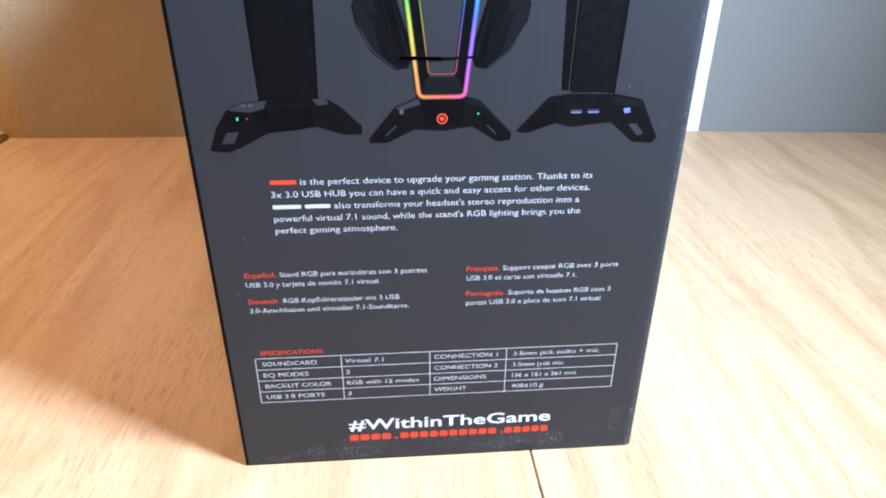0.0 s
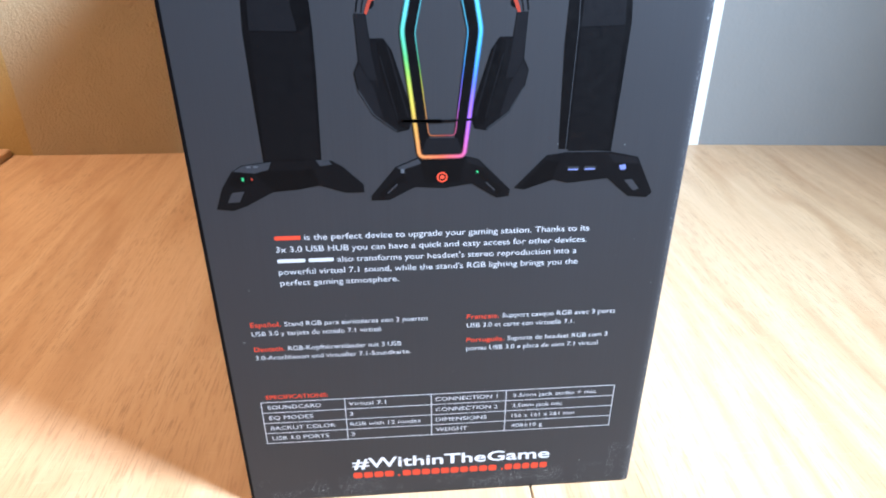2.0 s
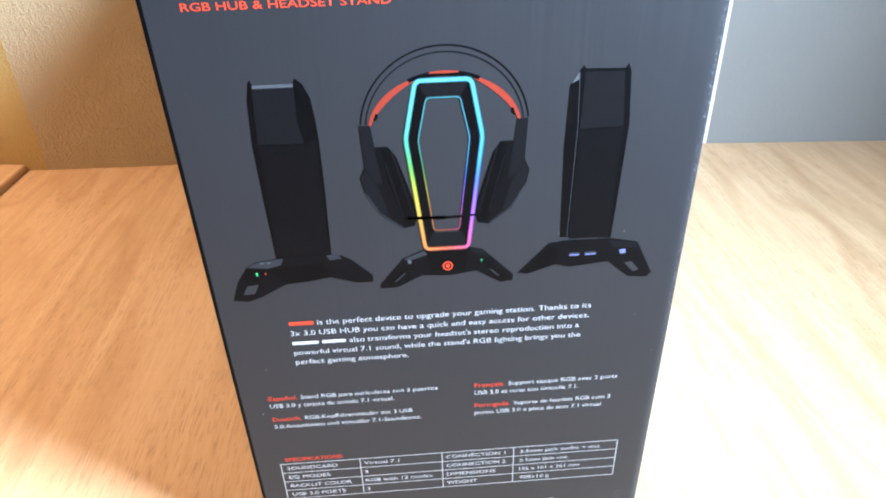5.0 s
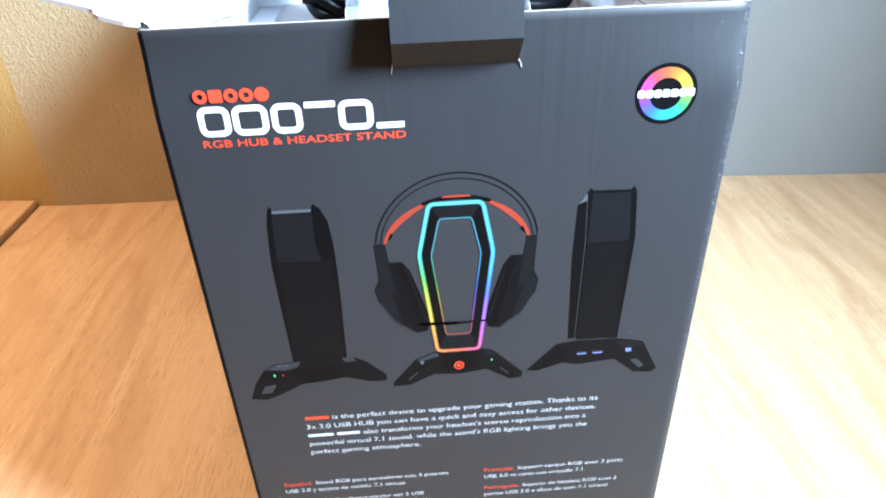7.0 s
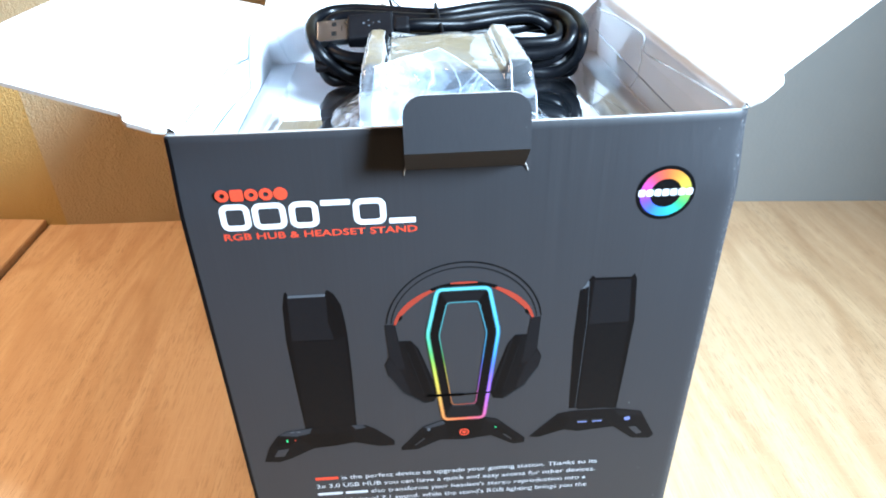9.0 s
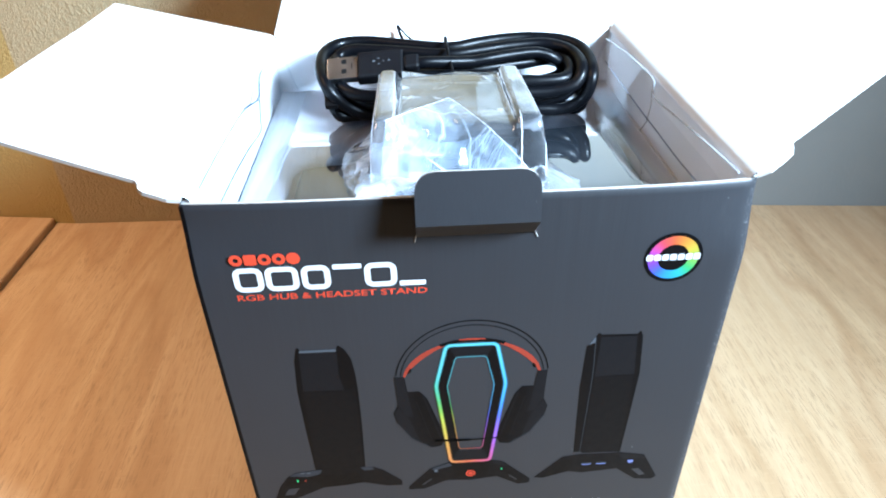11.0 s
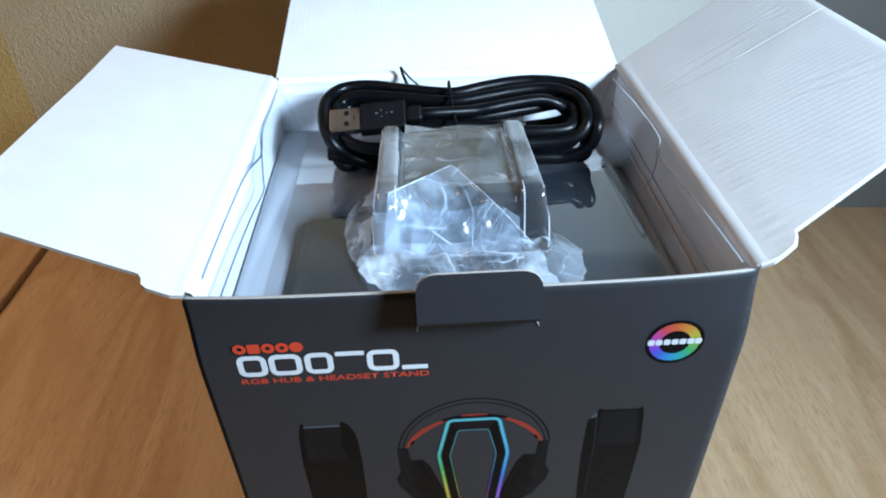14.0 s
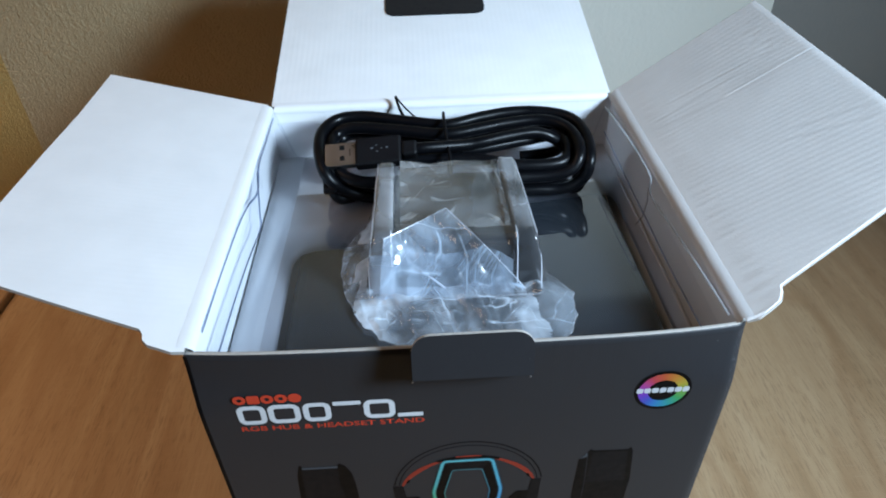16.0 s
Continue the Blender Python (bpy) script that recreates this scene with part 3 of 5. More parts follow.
# cut perforations along both side folds
for m_, flap_, v0, v1, side_ in ((m_e, east, 0.010, 0.176, 1), (m_w, west, 0.012, 0.176, -1)):
    v = v0
    while v < v1:
        cut = box(0.0004, 0.0007, side_ * v - 0.0011, side_ * v + 0.0011, 0.00125, 0.00150)
        bmesh.ops.transform(cut, matrix=m_, verts=cut.verts)
        part("perforation", cut, CUT, flap_, "dark perforation cut in the fold")
        v += 0.0066
# lid: leans back from the rear edge
LID_A = 77.0
m_l = Matrix.Translation((0, D, H - 0.001)) @ Matrix.Rotation(radians(90 - LID_A), 4, "X")
pts = [(-W + 0.002, 0.0), (W - 0.002, 0.0), (W - 0.002, 0.165)] + arc(W - 0.022, 0.168, 0.02, 0, 90) + arc(-W + 0.022, 0.168, 0.02, 90, 180) + [(-W + 0.002, 0.165)]
lid = flap("lid", pts, m_l, [WHITE_X, RAW, BLACKCARD], "white inside of the open lid leaning back")
fold_strip([(-0.0030, -0.0016), (-0.0029, -0.0002), (-0.0020, 0.0010), (-0.0006, 0.0016), (0.0012, 0.00165), (0.0030, 0.00145)], (-W + 0.0035, W - 0.0035), m_l @ Matrix.Rotation(radians(90), 4, "Z"), lid)
slot = prism(arc(0.026, 0.090, 0.006, -90, 0) + arc(0.026, 0.112, 0.006, 0, 90) + arc(-0.025, 0.112, 0.006, 90, 180) + arc(-0.025, 0.090, 0.006, 180, 270), 0.0008)
bmesh.ops.translate(slot, verts=slot.verts, vec=(0, 0, 0.0016))
bmesh.ops.transform(slot, matrix=m_l, verts=slot.verts)
part("lid_tab", slot, BLACKCARD, lid, "black rounded tab on the white lid")

# locking tab in front: a strip goes out and up from the panel, then the tongue stands up
TX0, TX1 = -0.0198, 0.0203
tab = bmesh.new()
prof = [(-0.0002, 0.2980), (-0.0094, 0.3076)]
vs = [[tab.verts.new((x, y, z)) for y, z in prof] for x in (TX0, TX1)]
tab.faces.new((vs[0][0], vs[1][0], vs[1][1], vs[0][1]))
r = 0.0065
outline = [(TX0, 0.3076), (TX1, 0.3076)] + arc(TX1 - r, 0.3256 - r, r, 0, 90) + arc(TX0 + r, 0.3256 - r, r, 90, 180)
tab.faces.new([tab.verts.new((x, -0.0094 + 0.15 * (z - 0.3076), z)) for x, z in outline])
bmesh.ops.remove_doubles(tab, verts=tab.verts, dist=1e-5)
bmesh.ops.recalc_face_normals(tab, faces=tab.faces)
bmesh.ops.solidify(tab, geom=list(tab.faces), thickness=0.0012)
tab.normal_update()
for f in tab.faces:
    f.material_index = 1 if f.calc_area() < 0.00006 else 0
locking_tab = part("locking_tab", tab, [PRINT, RAW], carton, "dark grey folded tongue with rounded corners")
for x, lean in ((TX0, -0.0004), (TX1, 0.0008)):
    part("torn_slit", tube([(x, -0.0006, 0.2990), (x + lean, -0.0003, 0.2972), (x + 1.4 * lean, -0.0002, 0.2960)], 0.00016, 5), RAW, locking_tab, "torn white board edge")

# ---- print on the front ----
LAYER = 0.00003


def plate(points, mat, layer, name="printed_shape", label=""):
    """A flat printed outline on the front panel."""
    bm = bmesh.new()
    f = bm.faces.new([bm.verts.new((x, -0.00005 - LAYER * layer, z)) for x, z in points])
    bm.normal_update()
    if f.normal.y > 0:
        bmesh.ops.reverse_faces(bm, faces=[f])
    bmesh.ops.triangulate(bm, faces=list(bm.faces))
    return part(name, bm, mat, front, label)


def stroke(points, width, mat, layer, closed=False, name="printed_line", label=""):
    """A printed line of even width with mitred corners."""
    p = [Vector((x, z)) for x, z in points]
    n = len(p)
    bm = bmesh.new()
    pairs = []
    for i in range(n):
        a = p[i - 1] if (closed or i > 0) else None
        b = p[(i + 1) % n] if (closed or i < n - 1) else None
        d1 = (p[i] - a).normalized() if a is not None else (b - p[i]).normalized()
        d2 = (b - p[i]).normalized() if b is not None else d1
        n1, n2 = Vector((-d1.y, d1.x)), Vector((-d2.y, d2.x))
        m = (n1 + n2).normalized()
        k = width / 2 / max(0.35, m.dot(n1))
        pairs.append([bm.verts.new((q.x, -0.00005 - LAYER * layer, q.y)) for q in (p[i] + m * k, p[i] - m * k)])
    for i in range(n if closed else n - 1):
        a, b = pairs[i], pairs[(i + 1) % n]
        bm.faces.new((a[0], a[1], b[1], b[0]))
    bmesh.ops.recalc_face_normals(bm, faces=bm.faces)
    bm.normal_update()
    for f in bm.faces:
        if f.normal.y > 0:
            f.normal_flip()
    return part(name, bm, mat, front, label)


def round_rect(x0, x1, z0, z1, r, n=4):
    return arc(x1 - r, z0 + r, r, -90, 0, n) + arc(x1 - r, z1 - r, r, 0, 90, n) + arc(x0 + r, z1 - r, r, 90, 180, n) + arc(x0 + r, z0 + r, r, 180, 270, n)


def bar(x0, x1, z0, z1, mat, layer=1):
    return plate(round_rect(x0, x1, z0, z1, min(x1 - x0, z1 - z0) * 0.25, 2), mat, layer, "printed_bar")


def lettering(words, x0, x1, base, cap, mat, weight=0.0, layer=1):
    """One line of print from x0 to x1 on the baseline; cap: height of a capital."""
    cu = bpy.data.curves.new("printed_text", "FONT")
    cu.body, cu.size, cu.resolution_u, cu.offset = words, 1.0, 3, weight
    ob = new("lettering_draft", cu)
    me = bpy.data.meshes.new_from_object(ob)
    bpy.data.objects.remove(ob)
    xs = [v.co.x for v in me.vertices]
    lo, hi = min(xs), max(xs)
    for v in me.vertices:
        v.co = Vector((x0 + (v.co.x - lo) / (hi - lo) * (x1 - x0), -0.00005 - LAYER * layer, base + v.co.y / 0.72 * cap))
    me.materials.clear()
    me.materials.append(mat)
    me.name = "printed_text"
    ob = new("printed_text", me)
    ob.parent = front
    return ob


edge_bm = bmesh.new()
edge_rows = []
for z in (0.0005, *BENDS, H - 0.0006):
    k = 1 + 0.011 * z / H
    dy, dz = bow(-W, z)
    edge_rows.append([edge_bm.verts.new((x, -0.00006 + dy * (abs(x) / W / k) ** 4, z + dz)) for x in (-W * k, (-W + 0.0014) * k)])
for r0_, r1_ in zip(edge_rows, edge_rows[1:]):
    edge_bm.faces.new((r0_[0], r0_[1], r1_[1], r1_[0]))
part("printed_edge", edge_bm, INK_BLACK, front, "black strip along the edge")

# head of the front: emblem shapes in red and white, and the line below them
ox = -0.0838
for k in range(5):
    w_ = 0.0044
    x0 = ox + k * 0.00487
    if k == 4:
        plate(arc(x0 + w_ / 2, 0.2915, 0.0024, 0, 360, 16)[:-1], INK_RED, 1, "emblem_shape")
    elif k == 1:
        plate(round_rect(x0, x0 + w_, 0.2893, 0.2937, 0.0008), INK_RED, 1, "emblem_shape")
    else:
        stroke(arc(x0 + w_ / 2, 0.2915, 0.0016, 0, 360, 16)[:-1], 0.0014, INK_RED, 1, True, "emblem_shape")
S_ = 0.0021
lo, hi = 0.2779, 0.2882
for x0, x1 in ((-0.0838, -0.0735), (-0.0728, -0.0613), (-0.0603, -0.0503), (-0.0385, -0.0272)):
    stroke(round_rect(x0 + S_ / 2, x1 - S_ / 2, lo + S_ / 2, hi - S_ / 2, 0.0020, 4), S_, INK_BRIGHT, 1, True, "emblem_shape", "white hollow block")
for x0, x1, z0, z1 in ((-0.0493, -0.0393, hi - S_, hi), (-0.0264, -0.0172, lo, lo + S_)):
    plate(round_rect(x0, x1, z0, z1, 0.0003, 2), INK_BRIGHT, 1, "emblem_shape", "white plain bar")
lettering("RGB HUB & HEADSET STAND", -0.0838, -0.0168, 0.2742, 0.0026, INK_RED, 0.012)

# round badge: colour wheel on black with a white bar across
plate(arc(0.0705, 0.2845, 0.0105, 0, 360, 40)[:-1], INK_BLACK, 1, "badge_disc", "black round badge")
stroke(arc(0.0705, 0.2845, 0.0073, 0, 360, 60)[:-1], 0.0036, WHEEL, 2, True, "badge_ring", "rainbow coloured ring")
for k in range(7):
    bar(0.0608 + k * 0.00282, 0.0608 + k * 0.00282 + 0.00245, 0.2834, 0.2861, INK_WHITE, 3)

# picture 1: stand seen from the side
plate([(-0.0672, 0.2498), (-0.0664, 0.2512), (-0.0656, 0.2494), (-0.0522, 0.2494), (-0.0512, 0.2512), (-0.0490, 0.2492), (-0.0468, 0.2440), (-0.0460, 0.2360), (-0.0457, 0.2280), (-0.0458, 0.2100),
       (-0.0466, 0.1800), (-0.0682, 0.1800), (-0.0690, 0.2070), (-0.0694, 0.2280), (-0.0684, 0.2440)], INK_BLACK, 1, "printed_stand", "black side view of a stand")
plate([(-0.0662, 0.2482), (-0.0522, 0.2482), (-0.0514, 0.2460), (-0.0518, 0.2360), (-0.0510, 0.2275), (-0.0672, 0.2280)], INK_MID, 2, "printed_face")
plate([(-0.0672, 0.2275), (-0.0510, 0.2270), (-0.0468, 0.2290), (-0.0474, 0.1810), (-0.0676, 0.1810)], INK_DARK, 2, "printed_face")
plate([(-0.0658, 0.2494), (-0.0520, 0.2494), (-0.0522, 0.2482), (-0.0660, 0.2482)], INK_GREY, 3, "printed_face")
stroke([(-0.0664, 0.2506), (-0.0664, 0.2484), (-0.0674, 0.2300)], 0.0005, INK_BLACK, 3)
stroke([(-0.0514, 0.2506), (-0.0515, 0.2484), (-0.0521, 0.2360), (-0.0505, 0.2280)], 0.0007, INK_BLACK, 3)
plate([(-0.0882, 0.1615), (-0.0850, 0.1700), (-0.0805, 0.1768), (-0.0765, 0.1792), (-0.0655, 0.1805), (-0.0480, 0.1805), (-0.0430, 0.1802), (-0.0388, 0.1776), (-0.0312, 0.1700), (-0.0312, 0.1668), (-0.0380, 0.1668),
       (-0.0480, 0.1702), (-0.0560, 0.1688), (-0.0660, 0.1680), (-0.0765, 0.1625), (-0.0820, 0.1606)], INK_DARK, 3, "printed_foot")
plate([(-0.0800, 0.1768), (-0.0762, 0.1790), (-0.0655, 0.1802), (-0.0668, 0.1772), (-0.0722, 0.1758)], INK_SOFT, 4, "printed_face")
for x in (-0.0748, -0.0722):
    bar(x, x + 0.0016, 0.1781, 0.1788, INK_GREY, 5)
plate([(-0.0488, 0.1806), (-0.0440, 0.1803), (-0.0428, 0.1786), (-0.0474, 0.1780)], INK_SOFT, 4, "printed_face")
plate([(-0.0722, 0.1755), (-0.0668, 0.1768), (-0.0560, 0.1765), (-0.0500, 0.1772), (-0.0480, 0.1705), (-0.0560, 0.1690), (-0.0655, 0.1684)], INK_BLACK, 4, "printed_face")
plate([(-0.0800, 0.1760), (-0.0730, 0.1755), (-0.0735, 0.1720), (-0.0790, 0.1700), (-0.0825, 0.1712)], INK_BLACK, 4, "printed_face")
plate([(-0.0838, 0.1640), (-0.0815, 0.1682), (-0.0768, 0.1686), (-0.0792, 0.1642)], PRINT_HOLE, 5, "printed_face")
stroke([(-0.0768, 0.1728), (-0.0768, 0.1742)], 0.0007, INK_GREEN, 6)
stroke([(-0.0734, 0.1730), (-0.0734, 0.1740)], 0.0006, INK_DEEPRED, 6)

# picture 2: stand from the front with a headset on it
coffin = [(-0.0105, 0.2484), (0.0090, 0.2484), (0.0130, 0.2272), (0.0076, 0.1806), (-0.0094, 0.1806), (-0.0149, 0.2272)]
inner = [(-0.0070, 0.2422), (0.0050, 0.2422), (0.0084, 0.2268), (0.0041, 0.1890), (-0.0058, 0.1890), (-0.0104, 0.2266)]
ang = lambda r, a0, a1, n=14, c=(-0.0005, 0.2300): [(c[0] + r[0] * math.cos(radians(a0 + (a1 - a0) * k / n)), c[1] + r[1] * math.sin(radians(a0 + (a1 - a0) * k / n))) for k in range(n + 1)]
stroke(ang((0.0302, 0.0302), 7, 173, 30), 0.0006, INK_DARK, 1)
stroke(ang((0.0284, 0.0280), 7, 173, 30), 0.0005, INK_MID, 1)


def crescent(a0, a1, outer, thin, thick, mat, layer):
    """A band that follows the head band and swells in its middle."""
    n = 14
    up = ang(outer, a0, a1, n)
    low = []
    for k, (x, z) in enumerate(up):
        q = radians(a0 + (a1 - a0) * k / n)
        w = thin + (thick - thin) * math.sin(math.pi * k / n)
        low.append((x - w * math.cos(q), z - w * math.sin(q)))
    plate(up + low[::-1], mat, layer, "printed_band")


for a0, a1 in ((8, 68), (112, 172)):
    crescent(a0, a1, (0.0275, 0.0208), 0.0009, 0.0023, INK_DEEPRED, 2)
for a0, a1 in ((14, 22), (158, 166)):
    crescent(a0, a1, (0.0262, 0.0198), 0.0006, 0.0012, INK_BLACK, 3)
crescent(62, 118, (0.0270, 0.0216), 0.0014, 0.0018, INK_BLACK, 3)
crescent(79, 101, (0.0270, 0.0216), 0.0005, 0.0010, INK_DEEPRED, 4)
for s, c in ((-1, -0.0010), (1, -0.0008)):
    q = lambda x, z: (c + s * x, z)
    plate([q(0.0303, 0.2332), q(0.0262, 0.2330), q(0.0252, 0.2248), q(0.0205, 0.2248), q(0.0176, 0.2206), q(0.0104, 0.1968), q(0.0122, 0.1915), q(0.0168, 0.1906), q(0.0252, 0.1972), q(0.0304, 0.2068),
           q(0.0316, 0.2130), q(0.0296, 0.2172)], INK_DARK, 2, "printed_earcup", "black ear cup of the pictured headset")
    plate([q(0.0303, 0.2332), q(0.0264, 0.2330), q(0.0246, 0.2180), q(0.0232, 0.2100), q(0.0262, 0.2105), q(0.0294, 0.2172)], INK_MID, 3, "printed_yoke")
    plate([q(0.0205, 0.2244), q(0.0178, 0.2204), q(0.0108, 0.1968), q(0.0124, 0.1918), q(0.0158, 0.1930), q(0.0215, 0.2125), q(0.0228, 0.2235)], INK_BLACK, 4, "printed_cushion")
    stroke([q(0.0192, 0.2222), q(0.0124, 0.1962)], 0.0005, INK_MID, 5)
    stroke([q(0.0220, 0.2190), q(0.0160, 0.1945)], 0.0004, INK_MID, 5)
    plate([q(0.0312, 0.2128), q(0.0294, 0.2160), q(0.0248, 0.2080), q(0.0215, 0.1962), q(0.0250, 0.1976), q(0.0300, 0.2068)], INK_MID, 3, "printed_face")
    stroke([q(0.0166, 0.1910), q(0.0250, 0.1976), q(0.0302, 0.2068)], 0.0004, INK_SOFT, 4)


def rounded(points, r, n=4):
    """An outline with its corners rounded."""
    out, p = [], [Vector(q) for q in points]
    for i, c in enumerate(p):
        a, b = (p[i - 1] - c).normalized(), (p[(i + 1) % len(p)] - c).normalized()
        k = min(r, 0.45 * (p[i - 1] - c).length, 0.45 * (p[(i + 1) % len(p)] - c).length)
        s, e = c + a * k, c + b * k
        for j in range(n + 1):
            t = j / n
            out.append(tuple((1 - t) ** 2 * s + 2 * t * (1 - t) * c + t * t * e))
    return out


mid_ = [((a[0] + b[0]) / 2, (a[1] + b[1]) / 2) for a, b in zip(coffin, inner)]
stroke(mid_, 0.0046, INK_BLACK, 4, True, "printed_frame", "black six-sided frame")
plate([(-0.0100, 0.2478), (0.0085, 0.2478), (0.0052, 0.2428), (-0.0072, 0.2428)], INK_MID, 5, "printed_face")
plate([(-0.0090, 0.1816), (0.0072, 0.1816), (0.0048, 0.1880), (-0.0066, 0.1880)], INK_MID, 5, "printed_face")
stroke(rounded(coffin, 0.0022), 0.0018, RAINBOW_DIM, 6, True, "printed_halo", "dim rainbow halo")
stroke(rounded(coffin, 0.0022), 0.0009, RAINBOW, 7, True, "printed_glow", "rainbow coloured outline")
stroke(rounded(inner, 0.0016), 0.0005, RAINBOW_DIM, 6, True, "printed_glow", "thin rainbow coloured outline")
stroke([(-0.0170, 0.1950), (-0.0010, 0.1946), (0.0165, 0.1952)], 0.0009, INK_BLACK, 8)
stroke([(-0.0160, 0.1950), (-0.0010, 0.1946)], 0.0014, INK_BLACK, 8)
plate([(-0.0095, 0.1808), (0.0080, 0.1806), (0.0132, 0.1793), (0.0260, 0.1662), (0.0256, 0.1634), (0.0208, 0.1628), (0.0108, 0.1692), (0.0, 0.1676), (-0.0112, 0.1684), (-0.0215, 0.1632), (-0.0284, 0.1632), (-0.0284, 0.1652), (-0.0186, 0.1770)],
      INK_DARK, 3, "printed_foot")
plate([(-0.0092, 0.1800), (0.0078, 0.1800), (0.0062, 0.1700), (-0.0075, 0.1700)], INK_BLACK, 4, "printed_face")
plate([(-0.0184, 0.1766), (-0.0100, 0.1800), (-0.0088, 0.1780), (-0.0165, 0.1755)], INK_SOFT, 4, "printed_face")
plate([(0.0082, 0.1800), (0.0130, 0.1790), (0.0160, 0.1755), (0.0090, 0.1778)], INK_MID, 4, "printed_face")
stroke(arc(-0.0008, 0.1722, 0.0018, 0, 360, 20)[:-1], 0.0006, INK_RED, 5, True, "printed_dot")
plate(arc(-0.0008, 0.1722, 0.0009, 0, 360, 10)[:-1], INK_RED, 5, "printed_dot")
stroke([(-0.0248, 0.1648), (-0.0178, 0.1712), (-0.0150, 0.1722)], 0.0022, INK_BLACK, 4)
stroke([(-0.0222, 0.1660), (-0.0182, 0.1698)], 0.0006, PRINT_HOLE, 5)
bar(-0.0168, -0.0154, 0.1742, 0.1760, INK_GREY, 5)
stroke([(0.0140, 0.1735), (0.0222, 0.1650)], 0.0022, INK_BLACK, 4)
stroke([(0.0164, 0.1695), (0.0200, 0.1660)], 0.0006, PRINT_HOLE, 5)
bar(0.0126, 0.0132, 0.1736, 0.1744, INK_GREEN, 5)

# picture 3: stand seen from behind
plate([(0.0438, 0.2444), (0.0466, 0.2488), (0.0482, 0.2512), (0.0490, 0.2500), (0.0630, 0.2496), (0.0640, 0.2512), (0.0652, 0.2484), (0.0668, 0.2290), (0.0660, 0.2050), (0.0650, 0.1810), (0.0442, 0.1825), (0.0432, 0.2220)],
      INK_BLACK, 1, "printed_stand", "black rear view of a stand")
plate([(0.0490, 0.2488), (0.0630, 0.2486), (0.0646, 0.2282), (0.0486, 0.2278)], INK_MID, 2, "printed_face")
plate([(0.0486, 0.2274), (0.0646, 0.2278), (0.0640, 0.1815), (0.0480, 0.1815)], INK_DARK, 2, "printed_face")
plate([(0.0442, 0.2448), (0.0468, 0.2490), (0.0470, 0.2462)], INK_GREY, 3, "printed_face")
stroke([(0.0470, 0.2486), (0.0478, 0.2290), (0.0474, 0.2050), (0.0470, 0.1825)], 0.0003, INK_SOFT, 3)
plate([(0.0276, 0.1668), (0.0398, 0.1800), (0.0470, 0.1810), (0.0650, 0.1808), (0.0762, 0.1784), (0.0840, 0.1630), (0.0820, 0.1610), (0.0742, 0.1618), (0.0650, 0.1698), (0.0490, 0.1682), (0.0432, 0.1698), (0.0318, 0.1660)],
      INK_DARK, 3, "printed_foot")
plate([(0.0300, 0.1672), (0.0400, 0.1780), (0.0450, 0.1772), (0.0428, 0.1702), (0.0330, 0.1664)], INK_BLACK, 4, "printed_face")
plate([(0.0640, 0.1800), (0.0758, 0.1780), (0.0770, 0.1755), (0.0668, 0.1762)], INK_MID, 4, "printed_face")
for x0, x1 in ((0.0485, 0.0530), (0.0550, 0.0598)):
    bar(x0, x1, 0.1733, 0.1750, INK_SOFT, 4)
    bar(x0 + 0.0003, x1 - 0.0003, 0.1735, 0.1741, INK_BLUE, 5)
plate([(0.0690, 0.1750), (0.0716, 0.1754), (0.0720, 0.1734), (0.0698, 0.1730)], INK_BLUE, 4, "printed_face")
plate([(0.0718, 0.1688), (0.0750, 0.1690), (0.0784, 0.1648), (0.0760, 0.1640)], PRINT_HOLE, 4, "printed_face")

# paragraph
CAP = 0.0027
bar(-0.0680, -0.0577, 0.1470, 0.1488, INK_RED)
lettering("is the perfect device to upgrade your gaming station. Thanks to its", -0.0562, 0.0600, 0.1467, CAP, INK_WHITE, 0.0)
lettering("3x 3.0 USB HUB you can have a quick and easy access for other devices.", -0.0680, 0.0595, 0.1415, CAP, INK_WHITE, 0.0)
bar(-0.0680, -0.0568, 0.1366, 0.1383, INK_WHITE)
bar(-0.0554, -0.0453, 0.1366, 0.1383, INK_WHITE)
lettering("also transforms your headset's stereo reproduction into a", -0.0438, 0.0556, 0.1363, CAP, INK_WHITE, 0.0)
lettering("powerful virtual 7.1 sound, while the stand's RGB lighting brings you the", -0.0680, 0.0566, 0.1311, CAP, INK_WHITE, 0.0)
lettering("perfect gaming atmosphere.", -0.0680, -0.0190, 0.1259, CAP, INK_WHITE, 0.0)

# four languages
CAP = 0.0024
for head, hx0, hx1, rest, rx1, second, sx1, base in (
        ("Espa\u00f1ol.", -0.083, -0.0702, "Stand RGB para auriculares con 3 puertos", -0.0070, "USB 3.0 y tarjeta de sonido 7.1 virtual.", -0.0270, 0.1056),
        ("Deutsch.", -0.083, -0.0700, "RGB-Kopfh\u00f6rerst\u00e4nder mit 3 USB", -0.0190, "3.0-Anschl\u00fcssen und virtueller 7.1-Soundkarte.", -0.0150, 0.0928),
        ("Fran\u00e7ais.", 0.0100, 0.0240, "Support casque RGB avec 3 ports", 0.0760, "USB 3.0 et carte son virtuelle 7.1.", 0.0582, 0.1053),
        ("Portugu\u00eas.", 0.0100, 0.0268, "Suporte de headset RGB com 3", 0.0740, "portas USB 3.0 e placa de som 7.1 virtual", 0.0700, 0.0929)):
    lettering(head, hx0, hx1, base, CAP, INK_RED, 0.006)
    lettering(rest, hx1 + 0.0016, rx1, base, CAP, INK_WHITE, 0.0)
    lettering(second, hx0, sx1, base - 0.0046, CAP, INK_WHITE, 0.0)

